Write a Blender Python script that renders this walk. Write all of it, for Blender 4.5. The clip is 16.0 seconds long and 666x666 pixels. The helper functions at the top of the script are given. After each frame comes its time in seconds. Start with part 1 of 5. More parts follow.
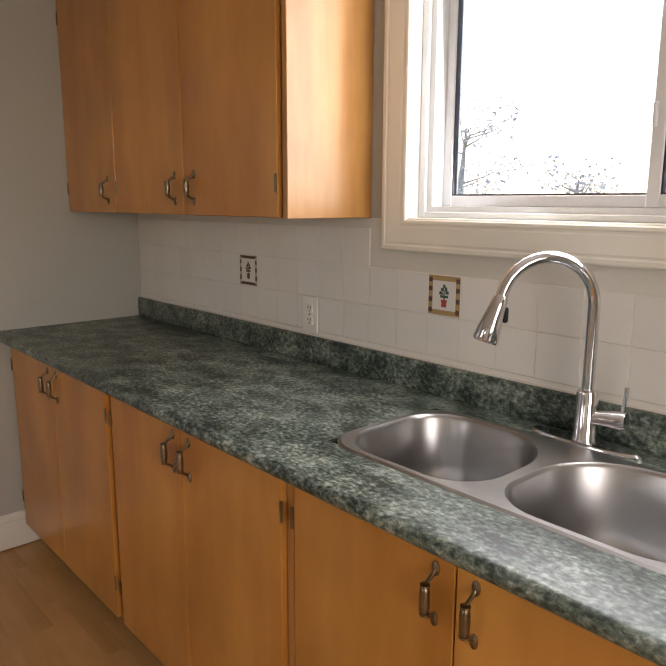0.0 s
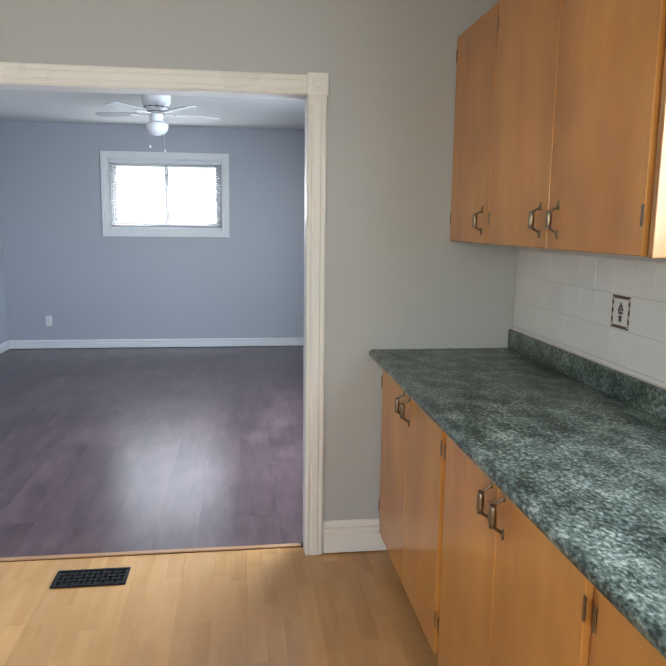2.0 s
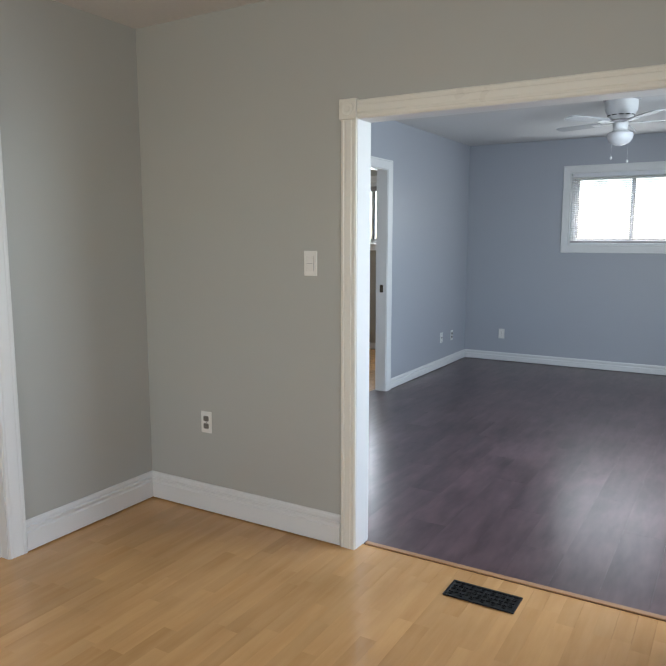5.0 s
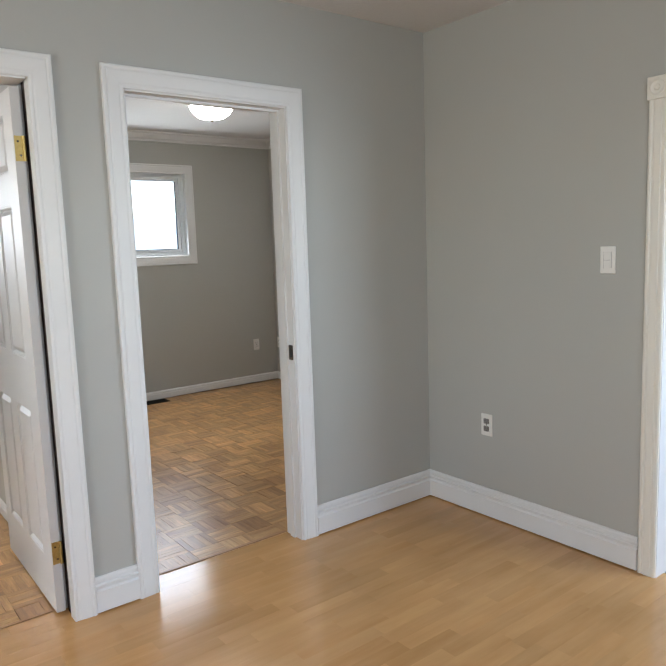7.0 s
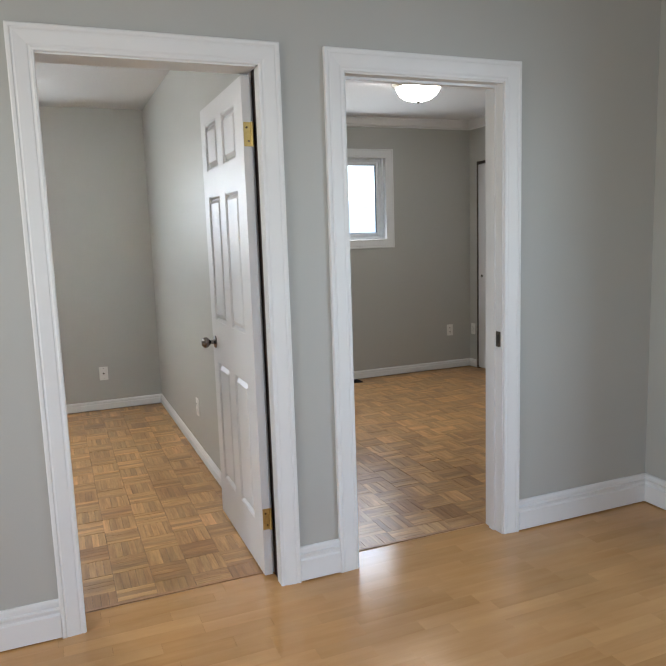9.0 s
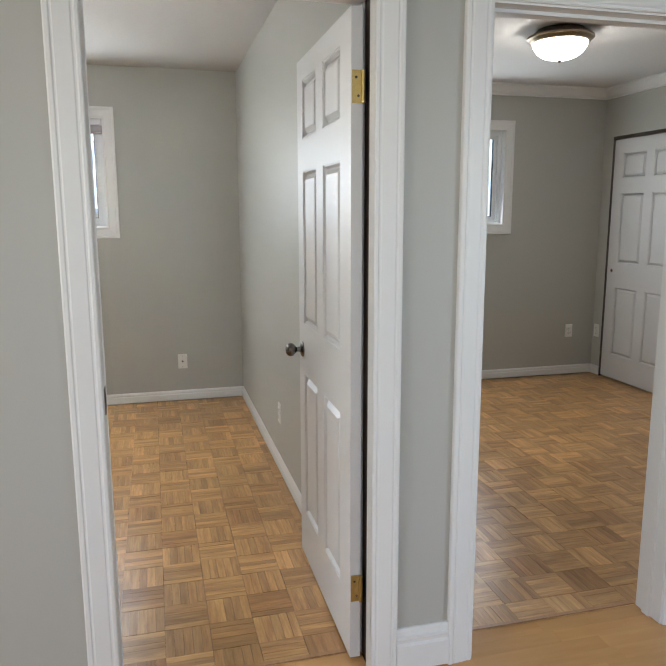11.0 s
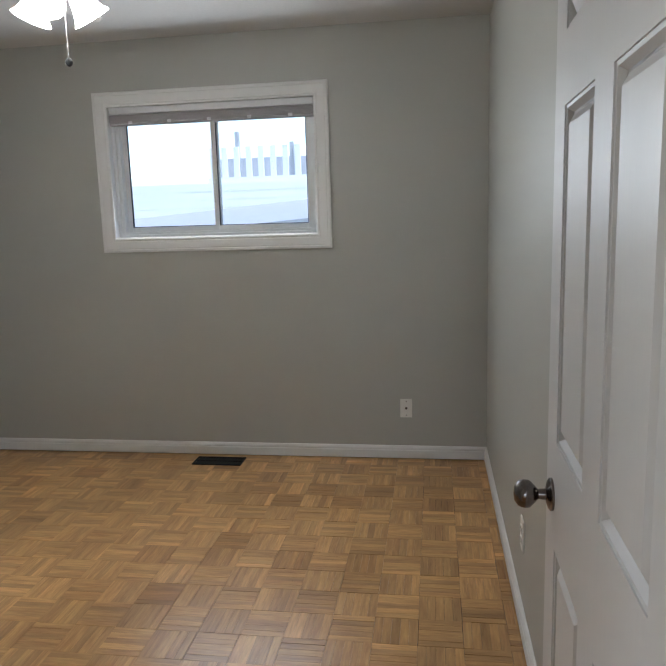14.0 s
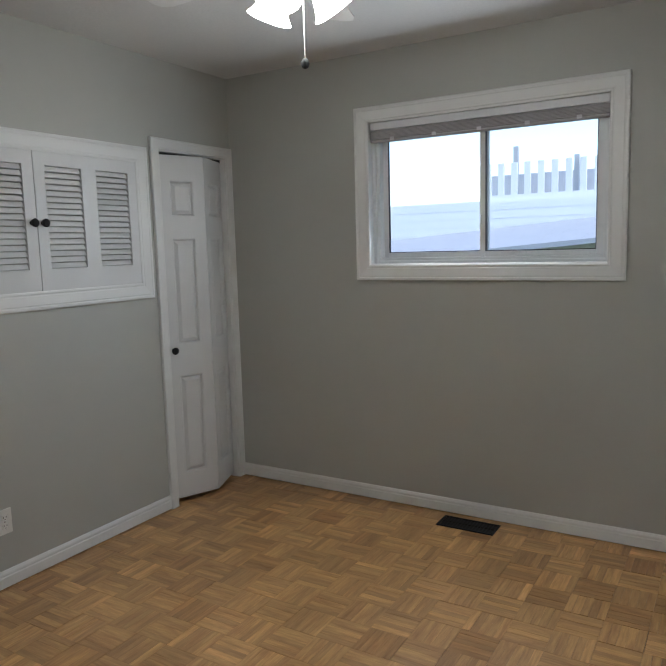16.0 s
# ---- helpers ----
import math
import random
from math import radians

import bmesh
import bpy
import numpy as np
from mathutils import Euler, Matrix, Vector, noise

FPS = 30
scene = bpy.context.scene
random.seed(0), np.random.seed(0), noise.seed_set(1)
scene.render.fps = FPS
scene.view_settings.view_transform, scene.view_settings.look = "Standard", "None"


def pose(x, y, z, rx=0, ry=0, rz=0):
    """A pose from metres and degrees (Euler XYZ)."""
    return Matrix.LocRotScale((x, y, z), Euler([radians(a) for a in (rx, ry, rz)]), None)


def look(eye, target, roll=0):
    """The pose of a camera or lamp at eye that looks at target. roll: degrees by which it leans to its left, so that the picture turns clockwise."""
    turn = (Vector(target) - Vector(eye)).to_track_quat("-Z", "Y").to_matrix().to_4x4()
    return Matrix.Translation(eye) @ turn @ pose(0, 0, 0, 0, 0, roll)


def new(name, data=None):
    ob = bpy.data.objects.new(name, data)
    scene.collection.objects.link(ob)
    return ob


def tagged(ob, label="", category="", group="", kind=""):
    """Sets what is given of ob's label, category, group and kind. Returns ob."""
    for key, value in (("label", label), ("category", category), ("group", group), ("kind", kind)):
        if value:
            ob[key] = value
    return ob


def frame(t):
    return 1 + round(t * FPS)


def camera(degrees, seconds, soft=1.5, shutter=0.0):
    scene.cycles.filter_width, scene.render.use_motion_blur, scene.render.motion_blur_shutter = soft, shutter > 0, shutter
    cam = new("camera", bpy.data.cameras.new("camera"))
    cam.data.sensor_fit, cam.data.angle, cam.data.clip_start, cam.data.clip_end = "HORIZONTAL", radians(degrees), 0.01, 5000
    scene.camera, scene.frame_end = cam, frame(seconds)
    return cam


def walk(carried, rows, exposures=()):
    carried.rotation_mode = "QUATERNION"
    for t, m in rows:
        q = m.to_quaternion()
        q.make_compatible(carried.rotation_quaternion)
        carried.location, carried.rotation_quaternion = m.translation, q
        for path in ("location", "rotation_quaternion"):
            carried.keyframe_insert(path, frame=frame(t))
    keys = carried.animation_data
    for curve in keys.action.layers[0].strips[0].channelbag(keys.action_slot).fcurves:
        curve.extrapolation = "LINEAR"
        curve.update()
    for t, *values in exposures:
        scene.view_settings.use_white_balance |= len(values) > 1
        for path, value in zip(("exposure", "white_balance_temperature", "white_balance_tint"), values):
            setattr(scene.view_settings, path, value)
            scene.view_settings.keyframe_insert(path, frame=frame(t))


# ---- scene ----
cam = camera(52.0, 16.0)
PATH = [
    (0, (0.378, 0.532, 1.407), (1.687, 1.995, 1.031), 0.2),
    (0.5, (0.395, 0.504, 1.411), (1.502, 2.126, 1.032), -0.1),
    (1, (0.429, 0.499, 1.422), (1.316, 2.253, 1.051), -0.1),
    (1.5, (0.538, 0.552, 1.426), (1.043, 2.454, 1.072), -0.5),
    (2, (0.596, 0.561, 1.427), (0.86, 2.519, 1.114), 0.7),
    (2.5, (0.633, 0.548, 1.415), (0.703, 2.525, 1.119), -0.5),
    (3, (0.677, 0.536, 1.421), (0.532, 2.508, 1.116), 0.8),
    (3.5, (0.76, 0.586, 1.423), (0.426, 2.534, 1.115), 0.6),
    (4, (0.799, 0.673, 1.429), (0.182, 2.55, 1.119), 0.5),
    (4.5, (0.802, 0.712, 1.433), (-0.023, 2.511, 1.14), 0.6),
    (5, (0.777, 0.724, 1.43), (-0.233, 2.428, 1.154), 0.0),
    (5.2, (0.766, 0.725, 1.424), (-0.316, 2.385, 1.154), -0.5),
    (7.3, (0.642, 0.673, 1.426), (-0.974, 1.819, 1.156), -1.8),
    (7.5, (0.633, 0.664, 1.427), (-1.011, 1.769, 1.151), -1.7),
    (8, (0.606, 0.649, 1.421), (-1.108, 1.642, 1.141), -1.8),
    (8.5, (0.581, 0.641, 1.423), (-1.185, 1.536, 1.139), -1.7),
    (9, (0.565, 0.624, 1.414), (-1.268, 1.372, 1.128), -1.9),
    (9.2, (0.549, 0.624, 1.421), (-1.301, 1.318, 1.115), -2.0),
    (11.3, (-0.232, 0.802, 1.45), (-2.15, 1.253, 1.106), -0.2),
    (11.5, (-0.322, 0.809, 1.445), (-2.248, 1.227, 1.102), -0.5),
    (12, (-0.594, 0.832, 1.46), (-2.521, 1.245, 1.118), -1.6),
    (12.5, (-0.874, 0.962, 1.421), (-2.828, 1.236, 1.093), -1.5),
    (13, (-1.077, 1.073, 1.438), (-3.049, 1.081, 1.107), -0.3),
    (13.5, (-1.281, 1.103, 1.43), (-3.247, 0.94, 1.102), -0.0),
    (14, (-1.485, 1.131, 1.43), (-3.436, 0.837, 1.102), -1.7),
    (14.5, (-1.668, 1.185, 1.433), (-3.571, 0.662, 1.107), -1.5),
    (15, (-1.822, 1.203, 1.463), (-3.639, 0.426, 1.162), -1.0),
    (15.5, (-1.938, 1.137, 1.454), (-3.692, 0.218, 1.175), -1.7),
    (16, (-2.047, 1.006, 1.467), (-3.747, -0.017, 1.212), -1.6),
]
walk(cam, [(t, look(eye, target, roll)) for t, eye, target, roll in PATH], [(0, 2.1, 7700, 21), (0.5, 2.45, 7400, 19), (1.0, 2.55, 6600, 15), (1.5, 2.85, 6250, 13), (2.2, 2.75, 6200, 9), (3, 2.33, 6250, 10), (4, 2.27, 6300, 9), (5.2, 2.3, 6350, 9), (7.3, 2.46, 6150, 10), (9.2, 2.3, 6050, 10), (11.3, 2.25, 6250, 9), (12.5, 1.97, 6300, 9), (13.2, 1.87, 6150, 10), (14, 1.6, 6100, 10), (15, 1.48, 6050, 9), (16, 1.33, 6050, 9)])

# ---- plan ----
KX0, KX1, KY0, KY1 = -1.955, 1.762, -2.0, 3.36      # kitchen
LY0, LY1, LX0 = 3.465, 8.545, -2.01                  # living room
BX0, BX1 = -5.43, -2.075                            # bedrooms
B1Y0, B1Y1 = -1.74, 1.432                           # bedroom with the louvred cupboard
B2Y0, B2Y1 = 1.552, 4.62                            # bedroom with the dome light
B3Y0 = 5.30                                         # far bedroom
CZ = 2.485
OP = (-0.662, 0.862, 1.932)                         # wide opening: edges and head
D1 = (0.628, 1.392, 2.042)
D2 = (1.725, 2.482, 2.040)
D3 = (5.60, 6.395, 2.045)
WZ0, WZ1 = 1.347, 2.122                             # window openings
WHALF = 0.622


# ---- world and light ----
world = bpy.data.worlds.new("overcast_sky")
scene.world = world
world.use_nodes = True
wn = world.node_tree
sky = wn.nodes.new("ShaderNodeTexSky")
sky.sky_type = "NISHITA"
sky.sun_disc = False
sky.sun_elevation = radians(54)
sky.sun_rotation = radians(25)
sky.air_density, sky.dust_density, sky.ozone_density = 1.0, 1.0, 1.5
wn.links.new(sky.outputs[0], wn.nodes["Background"].inputs[0])
wn.nodes["Background"].inputs[1].default_value = 0.14

sun_data = bpy.data.lights.new("sun", "SUN")
sun_data.energy, sun_data.angle, sun_data.color = 0.85, radians(30), (1.0, 0.97, 0.94)
sun = new("sun", sun_data)
sun.matrix_world = look((0, 0, 30), (-8, -17.5, 4))


def area(name, m, w, h, watts, colour):
    d = bpy.data.lights.new(name, "AREA")
    d.shape, d.size, d.size_y, d.energy, d.color = "RECTANGLE", w, h, watts, colour
    ob = new(name, d)
    ob.matrix_world = m
    return ob


DAY = (0.93, 0.97, 1.0)
# sky light in the openings of the windows, then one added fill lamp
area("window_and_fill_light", look((KX1 - 0.026, 1.163, 1.735), (-1.9, 1.9, 1.45)), 1.14, 0.70, 4.5, (0.82, 0.92, 1.0))
area("window_and_fill_light", look((-0.235, LY1 - 0.026, 1.735), (-0.235, 5, 1.6)), 1.14, 0.66, 1.7, DAY)
area("window_and_fill_light", look((KX1 - 0.04, 4.9, 1.5), (-2, 4.9, 0.85)), 1.95, 1.15, 19, (0.77, 0.885, 1.0))
area("window_and_fill_light", look((-3.3, LY1 - 0.05, 1.735), (-3.3, 5, 1.4)), 1.14, 0.70, 6, DAY)
area("window_and_fill_light", look((BX0 + 0.026, -0.152, 1.72), (-3, -0.152, 1.3)), 1.14, 0.60, 4.3, DAY)
area("window_and_fill_light", look((BX0 + 0.026, 3.045, 1.735), (-3, 3.045, 1.3)), 1.14, 0.70, 3.5, DAY)
# warm fill added at an unseen south opening to brighten the kitchen
area("window_and_fill_light", look((-0.3, KY0 - 0.05, 1.45), (-0.3, 0, 1.3)), 1.55, 1.25, 10.2, (1.0, 0.955, 0.875))


# ---- materials ----
def shader(name):
    m = bpy.data.materials.new(name)
    m.use_nodes = True
    t = m.node_tree
    return m, t.nodes, t.links, t.nodes["Principled BSDF"]


def mat(name, a, b=None, rough=0.5, metal=0.0, size=(1, 1, 1), fine=40.0, coarse=2.0, bump=0.0, mix=0.6, spread=0.0, island=False,
        coat=0.0, rough_var=0.08, spec=0.5, bump_dist=0.002, contrast=(0.3, 0.7), block=None, patch=None, detail=6):
    """Two scales of noise between two colours, with bump, uneven gloss, and shade that differs from piece to piece."""
    m, n, l, p = shader(name)
    b = b or a
    tc = n.new("ShaderNodeTexCoord")
    mp = n.new("ShaderNodeMapping")
    mp.inputs["Scale"].default_value = size
    rnd = None
    if island:
        rnd = n.new("ShaderNodeNewGeometry").outputs["Random Per Island"]
        inf = n.new("ShaderNodeObjectInfo").outputs["Random"]
        add = n.new("ShaderNodeMath")
        add.operation = "ADD"
        l.new(rnd, add.inputs[0])
        l.new(inf, add.inputs[1])
        fr = n.new("ShaderNodeMath")
        fr.operation = "FRACT"
        l.new(add.outputs[0], fr.inputs[0])
        rnd = fr.outputs[0]
    else:
        rnd = n.new("ShaderNodeObjectInfo").outputs["Random"]
    off = n.new("ShaderNodeVectorMath")
    off.operation = "SCALE"
    off.inputs[0].default_value = (37.0, 53.0, 71.0)
    l.new(rnd, off.inputs["Scale"])
    l.new(tc.outputs["Object"], mp.inputs["Vector"])
    l.new(off.outputs[0], mp.inputs["Location"])
    n1 = n.new("ShaderNodeTexNoise")
    n1.inputs["Scale"].default_value = coarse
    n1.inputs["Detail"].default_value = 4
    n2 = n.new("ShaderNodeTexNoise")
    n2.inputs["Scale"].default_value = fine
    n2.inputs["Detail"].default_value = detail
    n2.inputs["Roughness"].default_value = 0.65
    l.new(mp.outputs[0], n1.inputs["Vector"])
    l.new(mp.outputs[0], n2.inputs["Vector"])
    mx = n.new("ShaderNodeMix")
    mx.inputs[0].default_value = mix
    l.new(n1.outputs["Fac"], mx.inputs[2])
    l.new(n2.outputs["Fac"], mx.inputs[3])
    rp = n.new("ShaderNodeValToRGB")
    rp.color_ramp.elements[0].position, rp.color_ramp.elements[1].position = contrast
    rp.color_ramp.elements[0].color = (*a, 1)
    rp.color_ramp.elements[1].color = (*b, 1)
    l.new(mx.outputs[0], rp.inputs[0])
    out = rp.outputs[0]
    if spread:
        hsv = n.new("ShaderNodeHueSaturation")
        mr = n.new("ShaderNodeMapRange")
        mr.inputs["To Min"].default_value, mr.inputs["To Max"].default_value = 1 - spread, 1 + spread
        l.new(rnd, mr.inputs["Value"])
        l.new(mr.outputs[0], hsv.inputs["Value"])
        l.new(out, hsv.inputs["Color"])
        out = hsv.outputs[0]
    gloss = n1.outputs["Fac"]
    if patch:
        # worn and darkened areas that run over many pieces: (scale, darkest, lightest)
        pn = n.new("ShaderNodeTexNoise")
        pn.inputs["Scale"].default_value, pn.inputs["Detail"].default_value = patch[0], 3
        l.new(n.new("ShaderNodeNewGeometry").outputs["Position"], pn.inputs["Vector"])
        pr = n.new("ShaderNodeMapRange")
        pr.inputs["From Min"].default_value, pr.inputs["From Max"].default_value = 0.32, 0.68
        pr.inputs["To Min"].default_value, pr.inputs["To Max"].default_value = patch[1], patch[2]
        l.new(pn.outputs["Fac"], pr.inputs["Value"])
        ph = n.new("ShaderNodeHueSaturation")
        l.new(pr.outputs[0], ph.inputs["Value"])
        l.new(out, ph.inputs["Color"])
        out = ph.outputs[0]
    if block:
        # shade and gloss that differ from square block to square block: (side, x of a joint, y of a joint, dark, light)
        sub = n.new("ShaderNodeVectorMath")
        sub.operation = "SUBTRACT"
        sub.inputs[1].default_value = (block[1], block[2], -0.5)
        l.new(n.new("ShaderNodeNewGeometry").outputs["Position"], sub.inputs[0])
        sn = n.new("ShaderNodeVectorMath")
        sn.operation = "SNAP"
        sn.inputs[1].default_value = (block[0], block[0], 1.0)
        l.new(sub.outputs[0], sn.inputs[0])
        wnz = n.new("ShaderNodeTexWhiteNoise")
        l.new(sn.outputs[0], wnz.inputs["Vector"])
        br = n.new("ShaderNodeValToRGB")
        e = br.color_ramp.elements
        e[0].position, e[0].color = 0.0, (block[3], block[3] * 0.90, block[3] * 0.80, 1)
        e[1].position, e[1].color = 1.0, (block[4], block[4], block[4], 1)
        k = e.new(0.15)
        k.color = (0.90, 0.89, 0.86, 1)
        l.new(wnz.outputs["Value"], br.inputs[0])
        bm_ = n.new("ShaderNodeMix")
        bm_.data_type, bm_.blend_type = "RGBA", "MULTIPLY"
        bm_.inputs[0].default_value = 1.0
        l.new(out, bm_.inputs[6])
        l.new(br.outputs[0], bm_.inputs[7])
        out = bm_.outputs[2]
        gloss = wnz.outputs["Value"]
    l.new(out, p.inputs["Base Color"])
    rr = n.new("ShaderNodeMapRange")
    rr.inputs["To Min"].default_value, rr.inputs["To Max"].default_value = max(0.02, rough - rough_var), rough + rough_var
    l.new(gloss, rr.inputs["Value"])
    l.new(rr.outputs[0], p.inputs["Roughness"])
    p.inputs["Metallic"].default_value = metal
    p.inputs["Coat Weight"].default_value = coat
    p.inputs["Coat Roughness"].default_value = 0.12
    p.inputs["Specular IOR Level"].default_value = spec
    if bump:
        bp = n.new("ShaderNodeBump")
        bp.inputs["Strength"].default_value = bump
        bp.inputs["Distance"].default_value = bump_dist
        l.new(n2.outputs["Fac"], bp.inputs["Height"])
        l.new(bp.outputs[0], p.inputs["Normal"])
    return m


def plain(name, col, rough=0.4, metal=0.0):
    return mat(name, col, tuple(c * 0.93 for c in col), rough=rough, metal=metal, fine=60, coarse=5, rough_var=0.05)


def glow(name, col, strength):
    m, n, l, p = shader(name)
    p.inputs["Base Color"].default_value = (0.85, 0.84, 0.8, 1)
    p.inputs["Emission Color"].default_value = (*col, 1)
    p.inputs["Emission Strength"].default_value = strength
    p.inputs["Roughness"].default_value = 0.3
    return m


def clear(name):
    m, n, l, p = shader(name)
    p.inputs["Base Color"].default_value = (0.97, 0.985, 0.98, 1)
    p.inputs["Roughness"].default_value = 0.0
    p.inputs["Transmission Weight"].default_value = 1.0
    p.inputs["IOR"].default_value = 1.05
    return m


PAINT_GREY = mat("warm_grey_wall_paint", (0.406, 0.404, 0.372), (0.426, 0.424, 0.391), rough=0.42, fine=260, coarse=1.2, bump=0.12, rough_var=0.06, bump_dist=0.0006)
PAINT_BLUE = mat("blue_grey_wall_paint", (0.375, 0.388, 0.420), (0.392, 0.406, 0.438), rough=0.45, fine=260, coarse=1.2, bump=0.12, rough_var=0.06, bump_dist=0.0006)
CEIL = mat("ceiling_paint", (0.62, 0.61, 0.60), (0.68, 0.67, 0.655), rough=0.85, fine=55, coarse=1.0, bump=0.55, bump_dist=0.004)
TRIM = mat("white_trim_paint", (0.685, 0.682, 0.668), (0.715, 0.712, 0.698), rough=0.42, fine=30, coarse=3, bump=0.05, bump_dist=0.0005, contrast=(0.1, 0.9))
CREAM = mat("cream_trim_paint", (0.725, 0.70, 0.625), (0.745, 0.72, 0.645), rough=0.3, fine=30, coarse=3, bump=0.05, bump_dist=0.0005, contrast=(0.1, 0.9))
DOORP = mat("white_door_paint", (0.60, 0.596, 0.592), (0.628, 0.624, 0.62), rough=0.40, fine=70, coarse=2, bump=0.1, bump_dist=0.0005, size=(3, 3, 0.2))
MAPLE_FLOOR = mat("maple_laminate", (0.45, 0.232, 0.084), (0.60, 0.348, 0.146), rough=0.16, size=(9, 1.0, 6), fine=3, coarse=1.0, spread=0.075, island=True, mix=0.4, rough_var=0.03, contrast=(0.30, 0.70), patch=(2.4, 0.92, 1.06))
DARK_FLOOR = mat("dark_laminate", (0.030, 0.017, 0.018), (0.145, 0.090, 0.096), rough=0.28, size=(7, 1.6, 4), fine=2.6, coarse=0.9, spread=0.06, island=True, mix=0.5, contrast=(0.27, 0.75), rough_var=0.0, patch=(2.6, 0.78, 1.2), detail=2.4)
PARQUET = mat("oak_parquet", (0.285, 0.132, 0.045), (0.665, 0.405, 0.172), rough=0.31, size=(14, 1.5, 4), fine=7, coarse=1.6, spread=0.19, island=True, bump=0.08, bump_dist=0.0006, mix=0.5, rough_var=0.03, spec=0.55, contrast=(0.30, 0.68), block=(0.155, -3.604, 0.759, 0.78, 1.18), patch=(1.15, 0.82, 1.08))
PARQUET_X = mat("oak_parquet_cross", (0.285, 0.132, 0.045), (0.665, 0.405, 0.172), rough=0.31, size=(1.5, 14, 4), fine=7, coarse=1.6, spread=0.19, island=True, bump=0.08, bump_dist=0.0006, mix=0.5, rough_var=0.03, spec=0.55, contrast=(0.30, 0.68), block=(0.155, -3.604, 0.759, 0.78, 1.18), patch=(1.15, 0.82, 1.08))
JOINT = plain("dark_floor_joint", (0.035, 0.018, 0.010), 0.8)
CAB = mat("varnished_birch", (0.44, 0.172, 0.032), (0.60, 0.280, 0.068), rough=0.3, size=(3.2, 3.2, 0.7), fine=5, coarse=1.5, spread=0.05, bump=0.03, bump_dist=0.0004, mix=0.3, coat=0.25, rough_var=0.06, contrast=(0.34, 0.66), patch=(3.5, 0.86, 1.08))
CAB_END = mat("varnished_birch_end", (0.32, 0.132, 0.028), (0.47, 0.235, 0.074), rough=0.36, size=(6, 6, 0.8), fine=4, coarse=1.8, bump=0.03, bump_dist=0.0004, mix=0.4, coat=0.15, contrast=(0.34, 0.66), patch=(5.0, 0.86, 1.08))
CAB_EDGE = mat("birch_edge", (0.46, 0.21, 0.06), (0.60, 0.31, 0.11), rough=0.35, size=(9, 9, 0.6), fine=6, coarse=2)
# for the toe kicks, and for the block that darkens the hinge gap
KICK_AND_GAP = plain("toe_kick_and_gap_shade", (0.05, 0.03, 0.02), 0.7)
STEEL = mat("brushed_steel", (0.40, 0.40, 0.40), (0.44, 0.44, 0.44), rough=0.32, metal=1.0, size=(1, 1, 1), fine=60, coarse=3, rough_var=0.02)
CHROME = plain("chrome", (0.72, 0.72, 0.74), 0.08, 1.0)
BRONZE = mat("antique_brass", (0.15, 0.112, 0.072), (0.32, 0.255, 0.17), rough=0.36, metal=1.0, fine=90, coarse=25)
BRASS = mat("worn_brass", (0.42, 0.30, 0.10), (0.58, 0.44, 0.18), rough=0.35, metal=1.0, fine=90, coarse=20)
NICKEL = mat("dark_nickel", (0.14, 0.12, 0.11), (0.26, 0.23, 0.21), rough=0.22, metal=1.0, fine=60, coarse=20)
BLACK = mat("black_metal", (0.006, 0.006, 0.007), (0.010, 0.010, 0.010), rough=0.62, spec=0.22, fine=60, coarse=5)
VOID = plain("duct_shade", (0.006, 0.006, 0.006), 0.9)
TILE = mat("white_glazed_tile", (0.70, 0.685, 0.65), (0.75, 0.735, 0.70), rough=0.12, fine=6, coarse=2.0, spread=0.02, bump=0.05, bump_dist=0.001)
GROUT = plain("grout", (0.66, 0.64, 0.59), 0.8)
VINYL = plain("white_vinyl", (0.74, 0.76, 0.77), 0.35)
ALU = plain("sash_rail", (0.74, 0.755, 0.77), 0.4)
GASKET = plain("dark_gasket", (0.03, 0.03, 0.045), 0.6)
PLASTIC = plain("white_plastic", (0.78, 0.77, 0.73), 0.3)
SOCKET = plain("grey_socket", (0.20, 0.185, 0.165), 0.4)
SLOT = plain("dark_slot", (0.03, 0.028, 0.025), 0.6)
BLIND = plain("white_blind", (0.72, 0.72, 0.74), 0.45)
SLATM, sl_n, sl_l, sl_p = shader("translucent_white_slat")
sl_p.inputs["Base Color"].default_value = (0.80, 0.79, 0.78, 1)
sl_p.inputs["Roughness"].default_value = 0.5
sl_t = sl_n.new("ShaderNodeBsdfTranslucent")
sl_t.inputs["Color"].default_value = (0.86, 0.84, 0.83, 1)
sl_m = sl_n.new("ShaderNodeMixShader")
sl_m.inputs[0].default_value = 0.55
sl_l.new(sl_p.outputs[0], sl_m.inputs[1])
sl_l.new(sl_t.outputs[0], sl_m.inputs[2])
sl_l.new(sl_m.outputs[0], sl_n["Material Output"].inputs["Surface"])
BLIND_GREY = plain("grey_blind", (0.40, 0.38, 0.39), 0.5)
GLASS = clear("window_glass")
SHADE_ON = glow("lit_frosted_glass", (1.0, 0.965, 0.90), 17.0)
DOME_ON = glow("lit_alabaster_dome", (1.0, 0.94, 0.84), 10.0)
OPAL = plain("opal_glass_off", (0.74, 0.74, 0.75), 0.25)
FANW = plain("white_fan_enamel", (0.74, 0.74, 0.73), 0.35)
# grey put into the blades' colour for the shade they hang in
BLADE_SHADE = plain("shade_grey_blade", (0.44, 0.44, 0.45), 0.5)
STRIP = mat("oak_threshold", (0.30, 0.15, 0.07), (0.44, 0.25, 0.12), rough=0.4, size=(1.5, 12, 3), fine=8, coarse=2)
